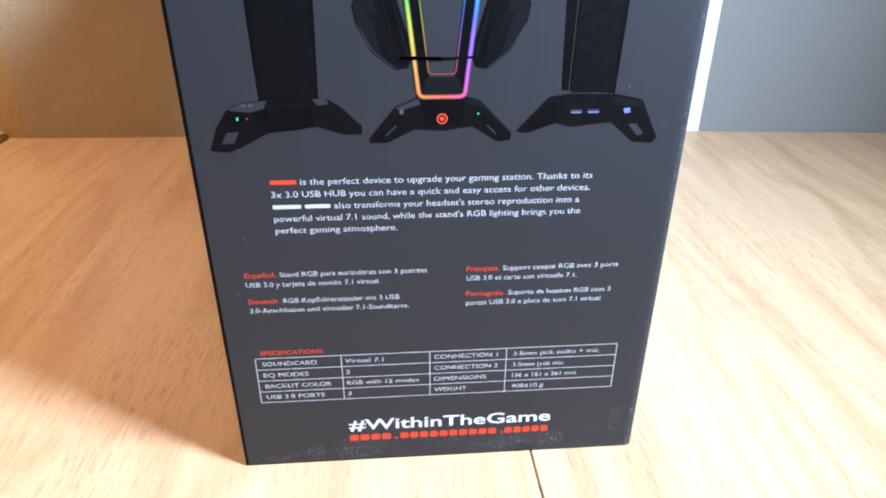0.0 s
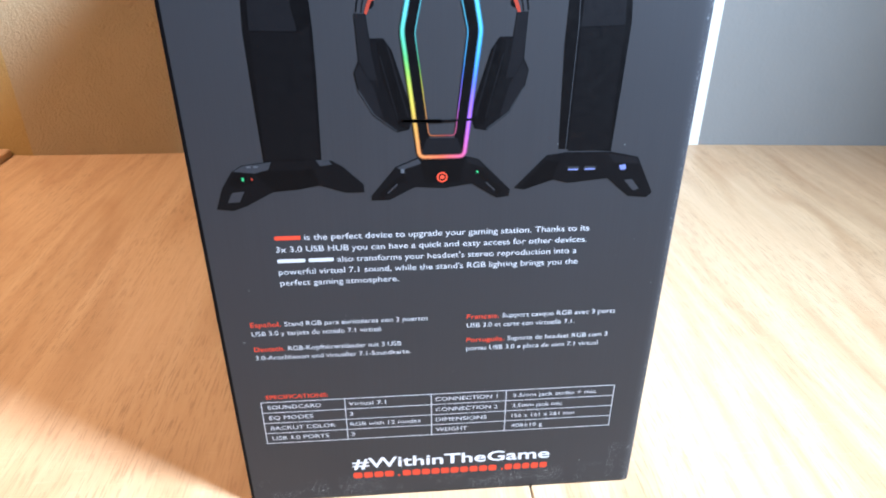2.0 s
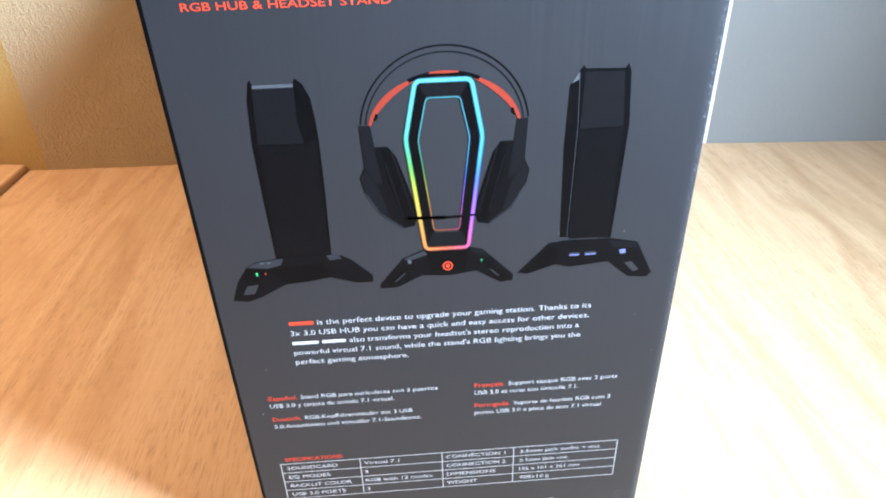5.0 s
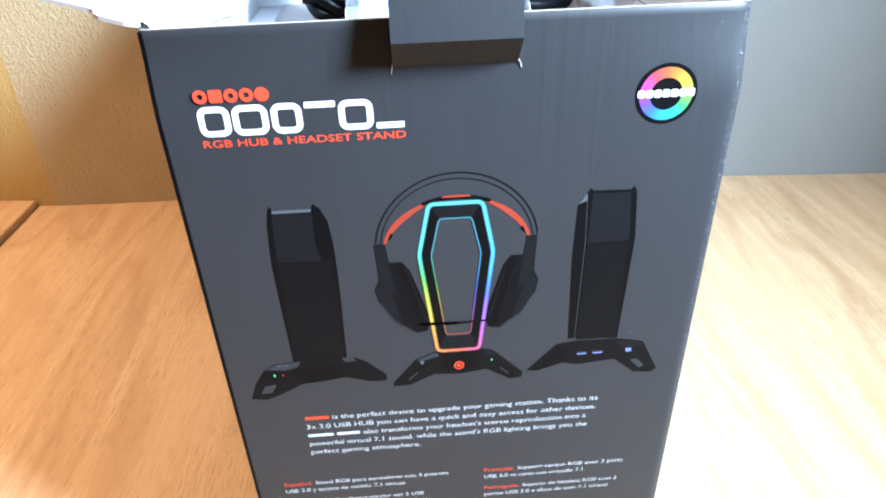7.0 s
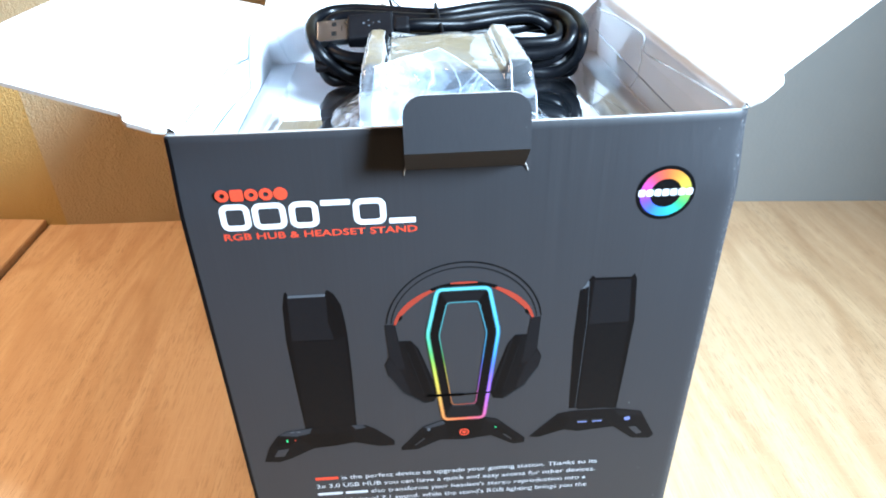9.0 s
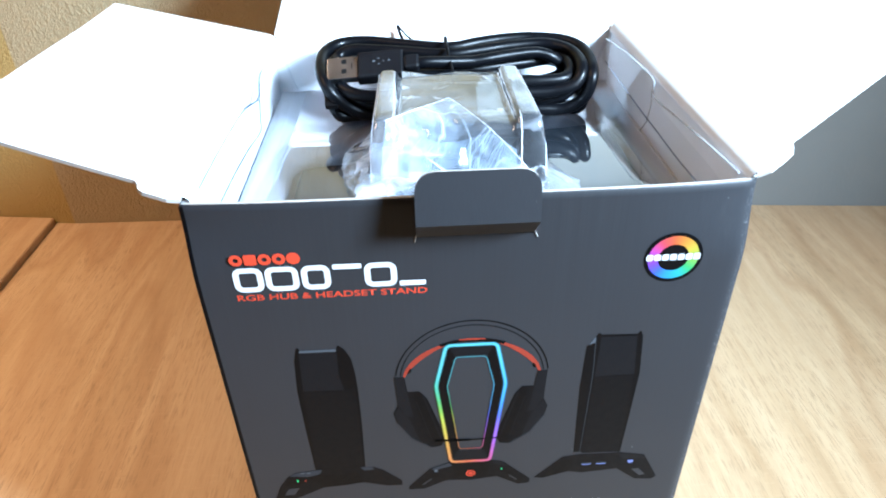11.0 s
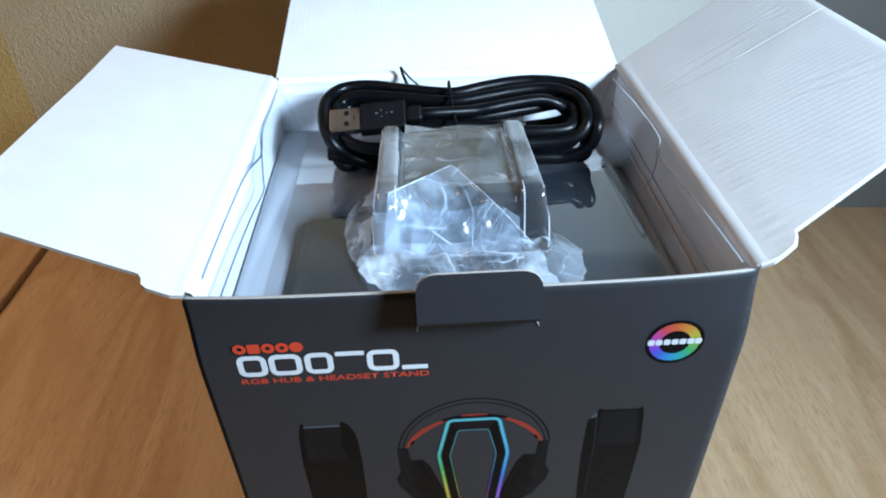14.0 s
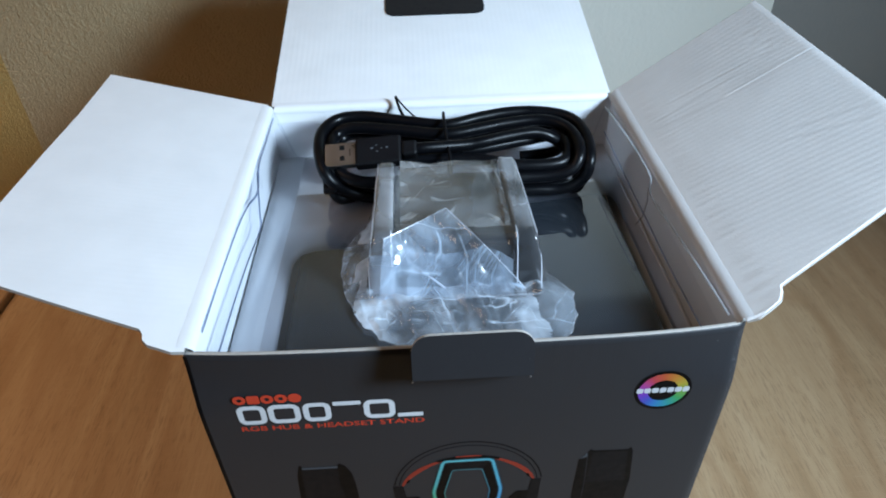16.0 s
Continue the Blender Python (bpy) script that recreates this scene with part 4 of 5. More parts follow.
# table of data
lettering("SPECIFICATIONS:", -0.0815, -0.0535, 0.0658, 0.0023, INK_RED, 0.012)
cols, top, low = (-0.084, -0.046, -0.006, 0.0293, 0.081), 0.0640, 0.0390
rows_z = [top + (low - top) * k / 4 for k in range(5)]
for z in rows_z:
    stroke([(cols[0], z), (cols[-1], z)], 0.00035, INK_WHITE, 1, name="table_line")
for x in cols:
    stroke([(x, top), (x, low)], 0.00035, INK_WHITE, 2, name="table_line")
for k, row in enumerate((
        (("SOUNDCARD", -0.0813, -0.0570), ("Virtual 7.1", -0.0443, -0.0271), ("CONNECTION 1", -0.0040, 0.0252), ("3.5mm jack audio + mic", 0.0325, 0.0725)),
        (("EQ MODES", -0.0813, -0.0612), ("3", -0.0443, -0.0426), ("CONNECTION 2", -0.0040, 0.0255), ("3.5mm jack mic", 0.0325, 0.0566)),
        (("BACKLIT COLOR", -0.0813, -0.0513), ("RGB with 12 modes", -0.0443, -0.0112), ("DIMENSIONS", -0.0040, 0.0205), ("156 x 161 x 261 mm", 0.0325, 0.0630)),
        (("USB 3.0 PORTS", -0.0813, -0.0548), ("3", -0.0443, -0.0426), ("WEIGHT", -0.0040, 0.0112), ("408\u00b110 g", 0.0325, 0.0478)))):
    for words, x0, x1 in row:
        lettering(words, x0, x1, rows_z[k] - 0.0042, 0.0023, INK_WHITE, 0.0)

# foot line
lettering("#WithinTheGame", -0.0450, 0.0530, 0.0195, 0.0066, INK_BRIGHT, 0.016)
for x0, x1 in ((-0.0450, -0.0243), (-0.0206, 0.0272), (0.0306, 0.0528)):
    n_ = max(1, round((x1 - x0) / 0.0048))
    for k in range(n_):
        a = x0 + (x1 - x0) * k / n_
        bar(a, a + (x1 - x0) / n_ - 0.0007, 0.0128, 0.0166, INK_RED)
for x in (-0.0230, 0.0288):
    bar(x, x + 0.0011, 0.0128, 0.0139, INK_RED)

# ---- inside the carton ----
# added ledge below the tray, shade put into its grey; its inner edge rolls down into the dark opening
def opening(d):
    """The outline of the opening, d metres further in."""
    return rounded([(-0.0865 + d, 0.0030), (0.0926 - 0.1 * d, 0.0030), (0.0926 - 0.1 * d, 0.1600 - d), (0.0300, 0.1500 - d), (-0.0480 + 0.5 * d, 0.1215 - d), (-0.0865 + d, 0.1180 - d)], 0.012, 7)


added_ledge = bmesh.new()
rings_ = [[added_ledge.verts.new((x, y, z)) for x, y in loop_] for loop_, z in (
    ([(-W + T + 0.0002, T + 0.0002), (W - T - 0.0002, T + 0.0002), (W - T - 0.0002, D - T - 0.0002), (-W + T + 0.0002, D - T - 0.0002)], 0.2822),
    (opening(0.0), 0.2822), (opening(0.0020), 0.2817), (opening(0.0040), 0.2803), (opening(0.0058), 0.2778), (opening(0.0072), 0.2745), (opening(0.0080), 0.2700))]
shelf_edges = []
for ring in rings_[:2]:
    shelf_edges += [added_ledge.edges.new((ring[k], ring[(k + 1) % len(ring)])) for k in range(len(ring))]
bmesh.ops.triangle_fill(added_ledge, edges=shelf_edges, use_beauty=True)
for r0_, r1_ in zip(rings_[1:], rings_[2:]):
    for k in range(len(r0_)):
        added_ledge.faces.new((r0_[k], r0_[(k + 1) % len(r0_)], r1_[(k + 1) % len(r0_)], r1_[k]))
bmesh.ops.recalc_face_normals(added_ledge, faces=added_ledge.faces)
bmesh.ops.solidify(added_ledge, geom=list(added_ledge.faces), thickness=0.0008)
part("added_ledge", added_ledge, SHADED_BOARD, carton, "added shade-grey board ledge round a dark opening", True)

# the black stand below the tray, its head reaching up into the raised housing
stand = thing("headset_stand", 0, 0.09, 0.0025, "black plastic headset stand packed inside the carton", "headset stand")
# wide black block under the tray stands in for the unlit depth there
dark_block_bm = prism(round_rect(-0.0775, 0.0908, 0.006, 0.172, 0.020, 8), 0.0785)
bmesh.ops.bevel(dark_block_bm, geom=[e for e in dark_block_bm.edges if all(v.co.z > 0.05 for v in e.verts)], offset=0.006, segments=3, affect="EDGES", profile=0.5)
bmesh.ops.translate(dark_block_bm, verts=dark_block_bm.verts, vec=(0, 0, 0.190))
part("base", dark_block_bm, STAND, stand)
part("pillar", box(-0.03, 0.03, 0.04, 0.10, 0.0025, 0.1899, 0.006, 2), STAND, stand)
part("neck", box(-0.012, 0.012, 0.080, 0.106, 0.2502, 0.300, 0.004, 2), STAND, stand)
part("head", box(-0.027, 0.027, 0.068, 0.118, 0.3002, 0.3085, 0.003, 2), STAND, stand)

tray = thing("blister_tray", 0, 0.093, 0.286, "clear plastic blister tray with a raised housing inside the carton", "packaging tray")
FZ = 0.2895


def sheet(verts, faces):
    bm = bmesh.new()
    vs = [bm.verts.new(v) for v in verts]
    for f in faces:
        bm.faces.new([vs[i] for i in f])
    bmesh.ops.recalc_face_normals(bm, faces=bm.faces)
    return bm


# floor with an opening under the housing
BX0, BX1, BY0, BY1 = -0.0382, 0.0352, 0.0500, 0.1230
ox0, ox1, oy0, oy1 = -0.084, 0.084, 0.010, 0.179
fx0, fx1 = ox0 + 0.005, ox1 - 0.005


def tray_z(y):
    """The thin floor falls gently towards the cable at the back."""
    return FZ - 0.0052 * max(0.0, min(1.0, (y - 0.046) / 0.084))


xs_ = [fx0 + (BX0 - fx0) * k / 8 for k in range(8)] + [BX0 + (BX1 - BX0) * k / 10 for k in range(10)] + [BX1 + (fx1 - BX1) * k / 8 for k in range(9)]
ys_ = [oy0 + (BY0 - oy0) * k / 10 for k in range(10)] + [BY0 + (BY1 - BY0) * k / 16 for k in range(16)] + [BY1 + (oy1 - BY1) * k / 10 for k in range(11)]
floor_bm = bmesh.new()
fg = [[floor_bm.verts.new((x, y, tray_z(y))) for x in xs_] for y in ys_]
for j in range(len(ys_) - 1):
    for i in range(len(xs_) - 1):
        if not (8 <= i < 18 and 10 <= j < 26):
            floor_bm.faces.new((fg[j][i], fg[j][i + 1], fg[j + 1][i + 1], fg[j + 1][i]))
part("tray_floor", floor_bm, TRAY, tray, "", True)
rx0, rx1, ry0, ry1, rz = -0.0925, 0.0925, 0.0025, 0.1845, 0.3045
lip = [(-0.0910, 0.0080), (-0.080, 0.0055), (-0.062, 0.0040), (0.0, 0.0030), (0.062, 0.0042), (0.080, 0.0060), (0.0910, 0.0088)]
lip_bm = bmesh.new()
lip_low = [lip_bm.verts.new((max(ox0, min(ox1, x)), max(oy0, y + 0.004), FZ)) for x, y in lip]
lip_top = [lip_bm.verts.new((x, y, rz - (0.0030 if abs(x) > 0.085 else 0.0010 if abs(x) > 0.07 else 0))) for x, y in lip]
for k in range(len(lip) - 1):
    lip_bm.faces.new((lip_low[k], lip_low[k + 1], lip_top[k + 1], lip_top[k]))
lip_edge = [v.co.copy() for v in lip_top]
part("tray_side", lip_bm, TRAY_SIDE, tray, "", True)
for a, b, c, d in (((ox1, oy1), (ox0, oy1), (rx0, ry1), (rx1, ry1)),):
    part("tray_side", sheet([(*a, tray_z(oy1)), (*b, tray_z(oy1)), (*c, rz), (*d, rz)], [(0, 1, 2, 3)]), TRAY_SIDE, tray)
for s in (-1, 1):
    xo, xr = 0.084 * s, 0.0925 * s
    tops = ((0.0088, 0.3020), (0.030, 0.3030), (0.060, 0.3030), (0.097, 0.3032), (0.104, 0.3108), (0.125, 0.3115), (0.155, 0.3115), (ry1, 0.3115))
    side = bmesh.new()
    lines_ = []
    for w, rise in ((-0.005, 0.0), (-0.0035, 0.0003), (-0.002, 0.0012), (-0.0008, 0.0026), (0.0, 0.0044), (None, 0.55), (None, 1.0)):
        line_ = []
        for y, z in tops:
            k = 0 if w is not None else (0.5 if rise < 1 else 1)
            yy = (oy0 + (oy1 - oy0) * (y - ry0) / (ry1 - ry0)) * (1 - k) + y * k
            x = xo + s * w if w is not None else xo + (xr - xo) * (0.42 if rise < 1 else 1)
            line_.append(side.verts.new((x, yy, tray_z(yy) + rise if w is not None else tray_z(yy) + rise * (z - tray_z(yy)))))
        lines_.append(line_)
    for lo_, hi_ in zip(lines_, lines_[1:]):
        for k in range(len(tops) - 1):
            side.faces.new((lo_[k], lo_[k + 1], hi_[k + 1], hi_[k]))
    part("tray_side", side, TRAY_SIDE, tray, "", True)

e_ = 0.0004
for y in (oy0, oy1):
    part("tray_rim", tube([(fx0, y, tray_z(y)), (fx1, y, tray_z(y))], e_ * 0.7, 5), MILKY, tray)
part("tray_rim", tube(lip_edge, e_, 5), MILKY, tray)
part("tray_rim", tube(smooth_path([(-0.0925, 0.178, 0.3105), (-0.0920, 0.147, 0.3110), (-0.0915, 0.126, 0.3118), (-0.0905, 0.111, 0.3068), (-0.0922, 0.097, 0.3085), (-0.0927, 0.080, 0.3105), (-0.0929, 0.050, 0.3118), (-0.0929, 0.014, 0.3122)], 5), e_ * 1.3, 6), TRAY_REFRACTION, tray)
part("tray_rim", tube(smooth_path([(-0.0912, 0.120, 0.3118), (-0.0895, 0.109, 0.3080), (-0.0886, 0.1000, 0.3015), (-0.0885, 0.0955, 0.2968), (-0.0885, 0.070, 0.3002), (-0.0885, 0.041, 0.3025), (-0.0885, 0.0120, 0.3035)], 5), e_, 6), TRAY_REFRACTION, tray)
part("tray_rim", tube(smooth_path([(0.0905, 0.180, 0.3080), (0.0910, 0.139, 0.3118), (0.0910, 0.1020, 0.3130), (0.0904, 0.0965, 0.3095), (0.0898, 0.0905, 0.3072), (0.0908, 0.060, 0.3092), (0.0912, 0.030, 0.3115), (0.0915, 0.0090, 0.3125)], 5), e_ * 1.1, 6), MILKY, tray)
part("tray_rim", tube(smooth_path([(0.0885, 0.170, 0.2985), (0.0885, 0.121, 0.2970), (0.0885, 0.083, 0.2965), (0.0885, 0.050, 0.2962), (0.0885, 0.014, 0.2975)], 5), e_ * 0.9, 6), TRAY_REFRACTION, tray)
part("tray_rim", tube([(0.0898, 0.0965, 0.3090), (0.0890, 0.0930, 0.3035), (0.0878, 0.0920, 0.2960), (0.0850, 0.0915, 0.2915)], e_ * 0.9, 6), MILKY, tray)

# raised housing, drawn from one sheet: two rounded cheeks with a sunk channel between them
def rise(d, w, p=4.0):
    """A moulded wall: steep at its foot, rounded at its shoulder."""
    return 1 - (1 - max(0.0, min(1.0, d / w))) ** p


def housing_z(x, y):
    lean = 0.0016 * (y - BY0) / (BY1 - BY0)
    side = rise(x - BX0 - lean, 0.0062, 5) * rise(BX1 - lean - x, 0.0062, 5)
    ends = rise(y - BY0, 0.0120, 3.2) * rise(BY1 - y, 0.0070, 4)
    inner_l, inner_r = x - (-0.0270), 0.0235 - x
    chan = max(0.0, min(1.0, min(inner_l, inner_r) / 0.0030))
    chan = chan * chan * (3 - 2 * chan)
    ripple = 0.0004 * noise.noise(Vector((x * 70, y * 70, 2.2)))
    crown = 0.0012 * max(0.0, 1 - ((x + 0.0015) / 0.024) ** 2)
    base_z = tray_z(y)
    return base_z + (FZ - base_z + 0.0263 - 0.0044 * chan + crown * chan + ripple) * side * ends


def spread_nodes(a, b, fine, n_fine, n_mid):
    """Stations from a to b, crowded near both ends."""
    left_ = [a + fine * (k / n_fine) ** 1.6 for k in range(n_fine)]
    mid_s = [a + fine + (b - a - 2 * fine) * k / n_mid for k in range(n_mid)]
    return left_ + mid_s + [b - fine * (k / n_fine) ** 1.6 for k in range(n_fine, -1, -1)]


hs = bmesh.new()
hx_, hy_ = spread_nodes(BX0, BX1, 0.0080, 12, 44), spread_nodes(BY0, BY1, 0.0125, 14, 30)
hgrid = [[hs.verts.new((x, y, housing_z(x, y))) for x in hx_] for y in hy_]
for j in range(len(hy_) - 1):
    for i in range(len(hx_) - 1):
        hs.faces.new((hgrid[j][i], hgrid[j][i + 1], hgrid[j + 1][i + 1], hgrid[j + 1][i]))
for f in hs.faces:
    c = f.calc_center_median()
    f.material_index = 1 if (c.x < -0.0262 or c.x > 0.0228 and c.y > 0.0630) and c.z > FZ + 0.004 else 0
part("housing", hs, [HOUSING, CHEEK], tray, "clear raised housing with two rounded cheeks", True)
# pale tubes paint the bright highlights along the clear housing's edges
for x in (BX0 + 0.0012, BX1 - 0.0012, -0.0272, 0.0238):
    ys = [BY0 + 0.0006 + 0.0125 * (k / 14) ** 1.4 for k in range(15)]
    part("housing_edge_glint", tube([(x, y, housing_z(x, y) + 0.0001) for y in ys], 0.00026, 5), EDGE_GLINT, tray)
for x in (BX0 + 0.0030, BX1 - 0.0030):
    part("housing_edge_glint", tube([(x + (0.0016 if x < 0 else -0.0016) * k / 12, 0.0600 + 0.0590 * k / 12, housing_z(x + (0.0016 if x < 0 else -0.0016) * k / 12, 0.0600 + 0.0590 * k / 12)) for k in range(13)], 0.00028, 5), EDGE_GLINT, tray)
part("housing_edge_glint", tube([(x, y, tray_z(y) + 0.0002) for x, y in arc(BX0 + 0.003, BY1 - 0.003, 0.003, 90, 180) + arc(BX0 + 0.003, BY0 + 0.003, 0.003, 180, 270) + arc(BX1 - 0.003, BY0 + 0.003, 0.003, 270, 360) + arc(BX1 - 0.003, BY1 - 0.003, 0.003, 0, 90)], 0.0004, 5), MILKY, tray)

# crumpled bag round the housing
bag = thing("plastic_bag", 0, 0.04, 0.2905, "crumpled clear plastic bag lying round the raised housing", "plastic bag")


skirt = bmesh.new()
cx_, cy_ = 0.002, 0.066
rim_xy = [(-0.037, 0.111), (-0.045, 0.100), (-0.050, 0.078), (-0.049, 0.060), (-0.044, 0.044), (-0.039, 0.033), (-0.033, 0.026), (-0.020, 0.020), (0.0, 0.0185),
          (0.020, 0.0185), (0.037, 0.020), (0.042, 0.027), (0.046, 0.038), (0.047, 0.048), (0.042, 0.057), (0.036, 0.064)]
rim_polar = [(math.atan2(y - cy_, x - cx_) % (2 * math.pi), math.hypot(x - cx_, y - cy_)) for x, y in rim_xy]


def creased(x, y, seed, size=0.02):
    """Flat facets that meet in straight sharp creases: folds in several directions laid over one another."""
    rnd = random.Random(seed)
    wx = x + 0.10 * size * noise.noise(Vector((x / size, y / size, seed)))
    wy = y + 0.10 * size * noise.noise(Vector((x / size, y / size, seed + 7.7)))
    h = 0.0
    for k in range(7):
        turn, lam, shift = rnd.uniform(0, math.pi), size * rnd.uniform(0.45, 1.7), rnd.random()
        t = ((wx * math.cos(turn) + wy * math.sin(turn)) / lam + shift) % 1.0
        sharp = rnd.uniform(0.15, 0.5)
        h += lam * rnd.uniform(0.05, 0.16) * (t / sharp if t < sharp else (1 - t) / (1 - sharp))
    return h - 0.10 * size


def ridge(x, y, size, seed):
    return max(0.0, 1 - 2.6 * abs(noise.noise(Vector((x / size, y / size, seed)))))


rows_, hem = [], []
NQ, NR = 220, 26
for i in range(NQ + 1):
    q = rim_polar[0][0] + (rim_polar[-1][0] - rim_polar[0][0]) * i / NQ
    for (qa, ra), (qb, rb) in zip(rim_polar, rim_polar[1:]):
        if qa <= q <= qb + 1e-9:
            r1 = ra + (rb - ra) * (q - qa) / (qb - qa)
            break
    r1 += 0.0016 * noise.noise(Vector((q * 7, 0.4, 0))) + 0.0012 * noise.noise(Vector((q * 19, 1.4, 0)))
    c, d = math.cos(q), math.sin(q)
    hx, hy = (0.0335 if c > 0 else 0.0400) / max(abs(c), 1e-6), (0.0165 if d < 0 else 0.057) / max(abs(d), 1e-6)
    r0 = min(hx, hy)
    r1 = max(r1, r0 + 0.003)
    row = []
    for k in range(NR + 1):
        w = k / NR
        r = r0 + (r1 - r0) * w
        x, y = cx_ + r * math.cos(q), cy_ + r * math.sin(q)
        crumple = 0.0008 + 0.34 * creased(x, y, 11, 0.016) + 0.24 * creased(x + 0.3 * y, y * 0.4, 17, 0.0075) + 0.0010 * ridge(x, y, 0.020, 2.0) ** 2
        z = tray_z(y) + 0.0008 + 0.0045 * (1 - w) ** 2.5 + crumple * (0.35 + 0.65 * math.sin(math.pi * min(1, w * 0.80 + 0.20)))
        row.append(skirt.verts.new((x, y, max(z, tray_z(y) + 0.0004))))
    rows_.append(row)
    hem.append(row[-1].co.copy())
for i in range(NQ):
    for k in range(NR):
        skirt.faces.new((rows_[i][k], rows_[i][k + 1], rows_[i + 1][k + 1], rows_[i + 1][k]))
# thin milky tube draws the hem's bright outline
part("bag_edge_glint", tube(hem, 0.00016, 5), MILKY, bag)
bmesh.ops.recalc_face_normals(skirt, faces=skirt.faces)
for f in skirt.faces:
    c = f.calc_center_median()
    ragged = 0.006 * noise.noise(Vector((c.x * 120, c.y * 120, 4.4)))
    f.material_index = 1 if c.x + ragged > 0.031 or c.x + ragged < -0.0415 else 0
part("bag_skirt", skirt, [FILM, FILM_CLEAR], bag, "bluish creased film, clearer at its edges")
# inside the housing, wrapped over the head of the stand
wrap = bmesh.new()
wg = []
for j in range(49):
    row = []
    for i in range(33):
        x, y = -0.0235 + 0.0465 * i / 32, 0.0690 + 0.0545 * j / 48
        k = Vector((x * 26, y * 95 + 40 * x, 6.1))
        row.append(wrap.verts.new((x, y, 0.3090 + 0.0012 * max(0.0, 1 - abs(noise.noise(k)) * 2.4) + 0.35 * creased(x * 0.6, y * 1.5, 23, 0.014))))
    wg.append(row)
for j in range(48):
    for i in range(32):
        wrap.faces.new((wg[j][i], wg[j][i + 1], wg[j + 1][i + 1], wg[j + 1][i]))
part("bag_top", wrap, FILM_TOP, bag, "creased film over the head of the stand", True)
face_ = bmesh.new()
gv = []
for j in range(31):
    row = []
    for i in range(49):
        w = j / 30
        x = -0.0365 + 0.0600 * i / 48
        top_ = 0.3045 + 0.0050 * noise.noise(Vector((x * 45, 0.7, 0))) - 0.004 * max(0.0, (x - 0.012) / 0.011)
        z = 0.2862 + (top_ - 0.2862) * w
        bend = min(1.0, w / 0.35)
        k = Vector((x * 90, z * 110, 3.3))
        row.append(face_.verts.new((x, 0.0528 + 0.0075 * bend * (2 - bend) + 0.10 * (z - 0.2862) + 0.0008 * (1 - abs(noise.noise(k)) * 2) * bend - 0.30 * creased(x, z, 31, 0.014) * bend, z)))
    gv.append(row)
for j in range(30):
    for i in range(48):
        face_.faces.new((gv[j][i], gv[j][i + 1], gv[j + 1][i + 1], gv[j + 1][i]))
part("bag_front", face_, FILM_THIN, bag, "bluish film pressed behind the housing")

# a folded corner of the bag that climbs over the housing, its bright edge glints drawn as white tubes
cA, cB, cC, cD = Vector((-0.0300, 0.0590, 0.3150)), Vector((-0.0040, 0.0760, 0.3170)), Vector((0.0262, 0.0450, 0.2975)), Vector((-0.0330, 0.0470, 0.2935))
corner_bm = bmesh.new()
cg = []
for j in range(31):
    row = []
    for i in range(61):
        u, w = i / 60, j / 30
        p = (cD.lerp(cC, u)).lerp(cA.lerp(cB, u) if u < 0.999 else cB, w)
        sag = 0.004 * math.sin(math.pi * w) * (0.4 + 0.6 * u)
        k = Vector((u * 5, w * 4, 8.8))
        row.append(corner_bm.verts.new(p + Vector((0, -sag, sag * 0.9)) + Vector((0, -1, 0.6)) * (0.0004 * (1 - abs(noise.noise(k)) * 2.2) + 0.22 * creased(u * 0.06, w * 0.03, 5, 0.022))))
    cg.append(row)
for j in range(30):
    for i in range(60):
        corner_bm.faces.new((cg[j][i], cg[j][i + 1], cg[j + 1][i + 1], cg[j + 1][i]))
rim_pts = [cg[j][60].co.copy() for j in range(31)]
rim_pts2 = [cg[30][i].co.copy() for i in range(61)]
part("bag_corner", corner_bm, FILM_THIN, bag, "folded clear film corner")
part("bag_edge_glint", tube(rim_pts, 0.00014, 5), EDGE_GLINT, bag)
part("bag_edge_glint", tube(rim_pts2[:34], 0.0003, 5), EDGE_GLINT, bag)
part("bag_edge_glint", tube(rim_pts2[33:], 0.00011, 5), EDGE_GLINT, bag)

part("bag_edge_glint", tube(smooth_path([(-0.0305, 0.0590, 0.3155), (-0.0225, 0.0560, 0.3080), (-0.0140, 0.0530, 0.3010), (-0.0060, 0.0490, 0.2960)], 4), 0.00045, 5), EDGE_GLINT, bag)
# ---- the cable, its plug and the tie ----
cable = thing("usb_cable", 0, 0.14, 0.29, "black coiled round cable with a steel plug, bundled on the tray", "cable")
R_C = 0.0031


def below(points, drop, back, shrink):
    """A turn of the cord under another one, no lower than the tray."""
    return [(x * shrink, y + back, max(z - drop, 0.2876)) for x, y, z in points]


# turns of the cord: they lie flat on top and come down steeply along the front of the bundle
outer = [(0.0008, 0.1590, 0.3123), (0.0176, 0.1635, 0.3131), (0.0329, 0.1669, 0.3137), (0.0479, 0.1671, 0.3137), (0.0623, 0.1630, 0.3130), (0.0696, 0.1548, 0.3116), (0.0719, 0.1417, 0.3094), (0.0704, 0.1282, 0.3056), (0.0676, 0.1275, 0.2955), (0.0586, 0.1305, 0.2880), (0.0430, 0.1305, 0.2880),
         (0.0135, 0.1305, 0.2880), (-0.0164, 0.1305, 0.2880), (-0.0390, 0.1305, 0.2880), (-0.0502, 0.1290, 0.2930), (-0.0576, 0.1262, 0.3010), (-0.0616, 0.1299, 0.3066), (-0.0645, 0.1437, 0.3098), (-0.0635, 0.1579, 0.3121), (-0.0559, 0.1674, 0.3137), (-0.0417, 0.1689, 0.3140), (-0.0209, 0.1635, 0.3131)]
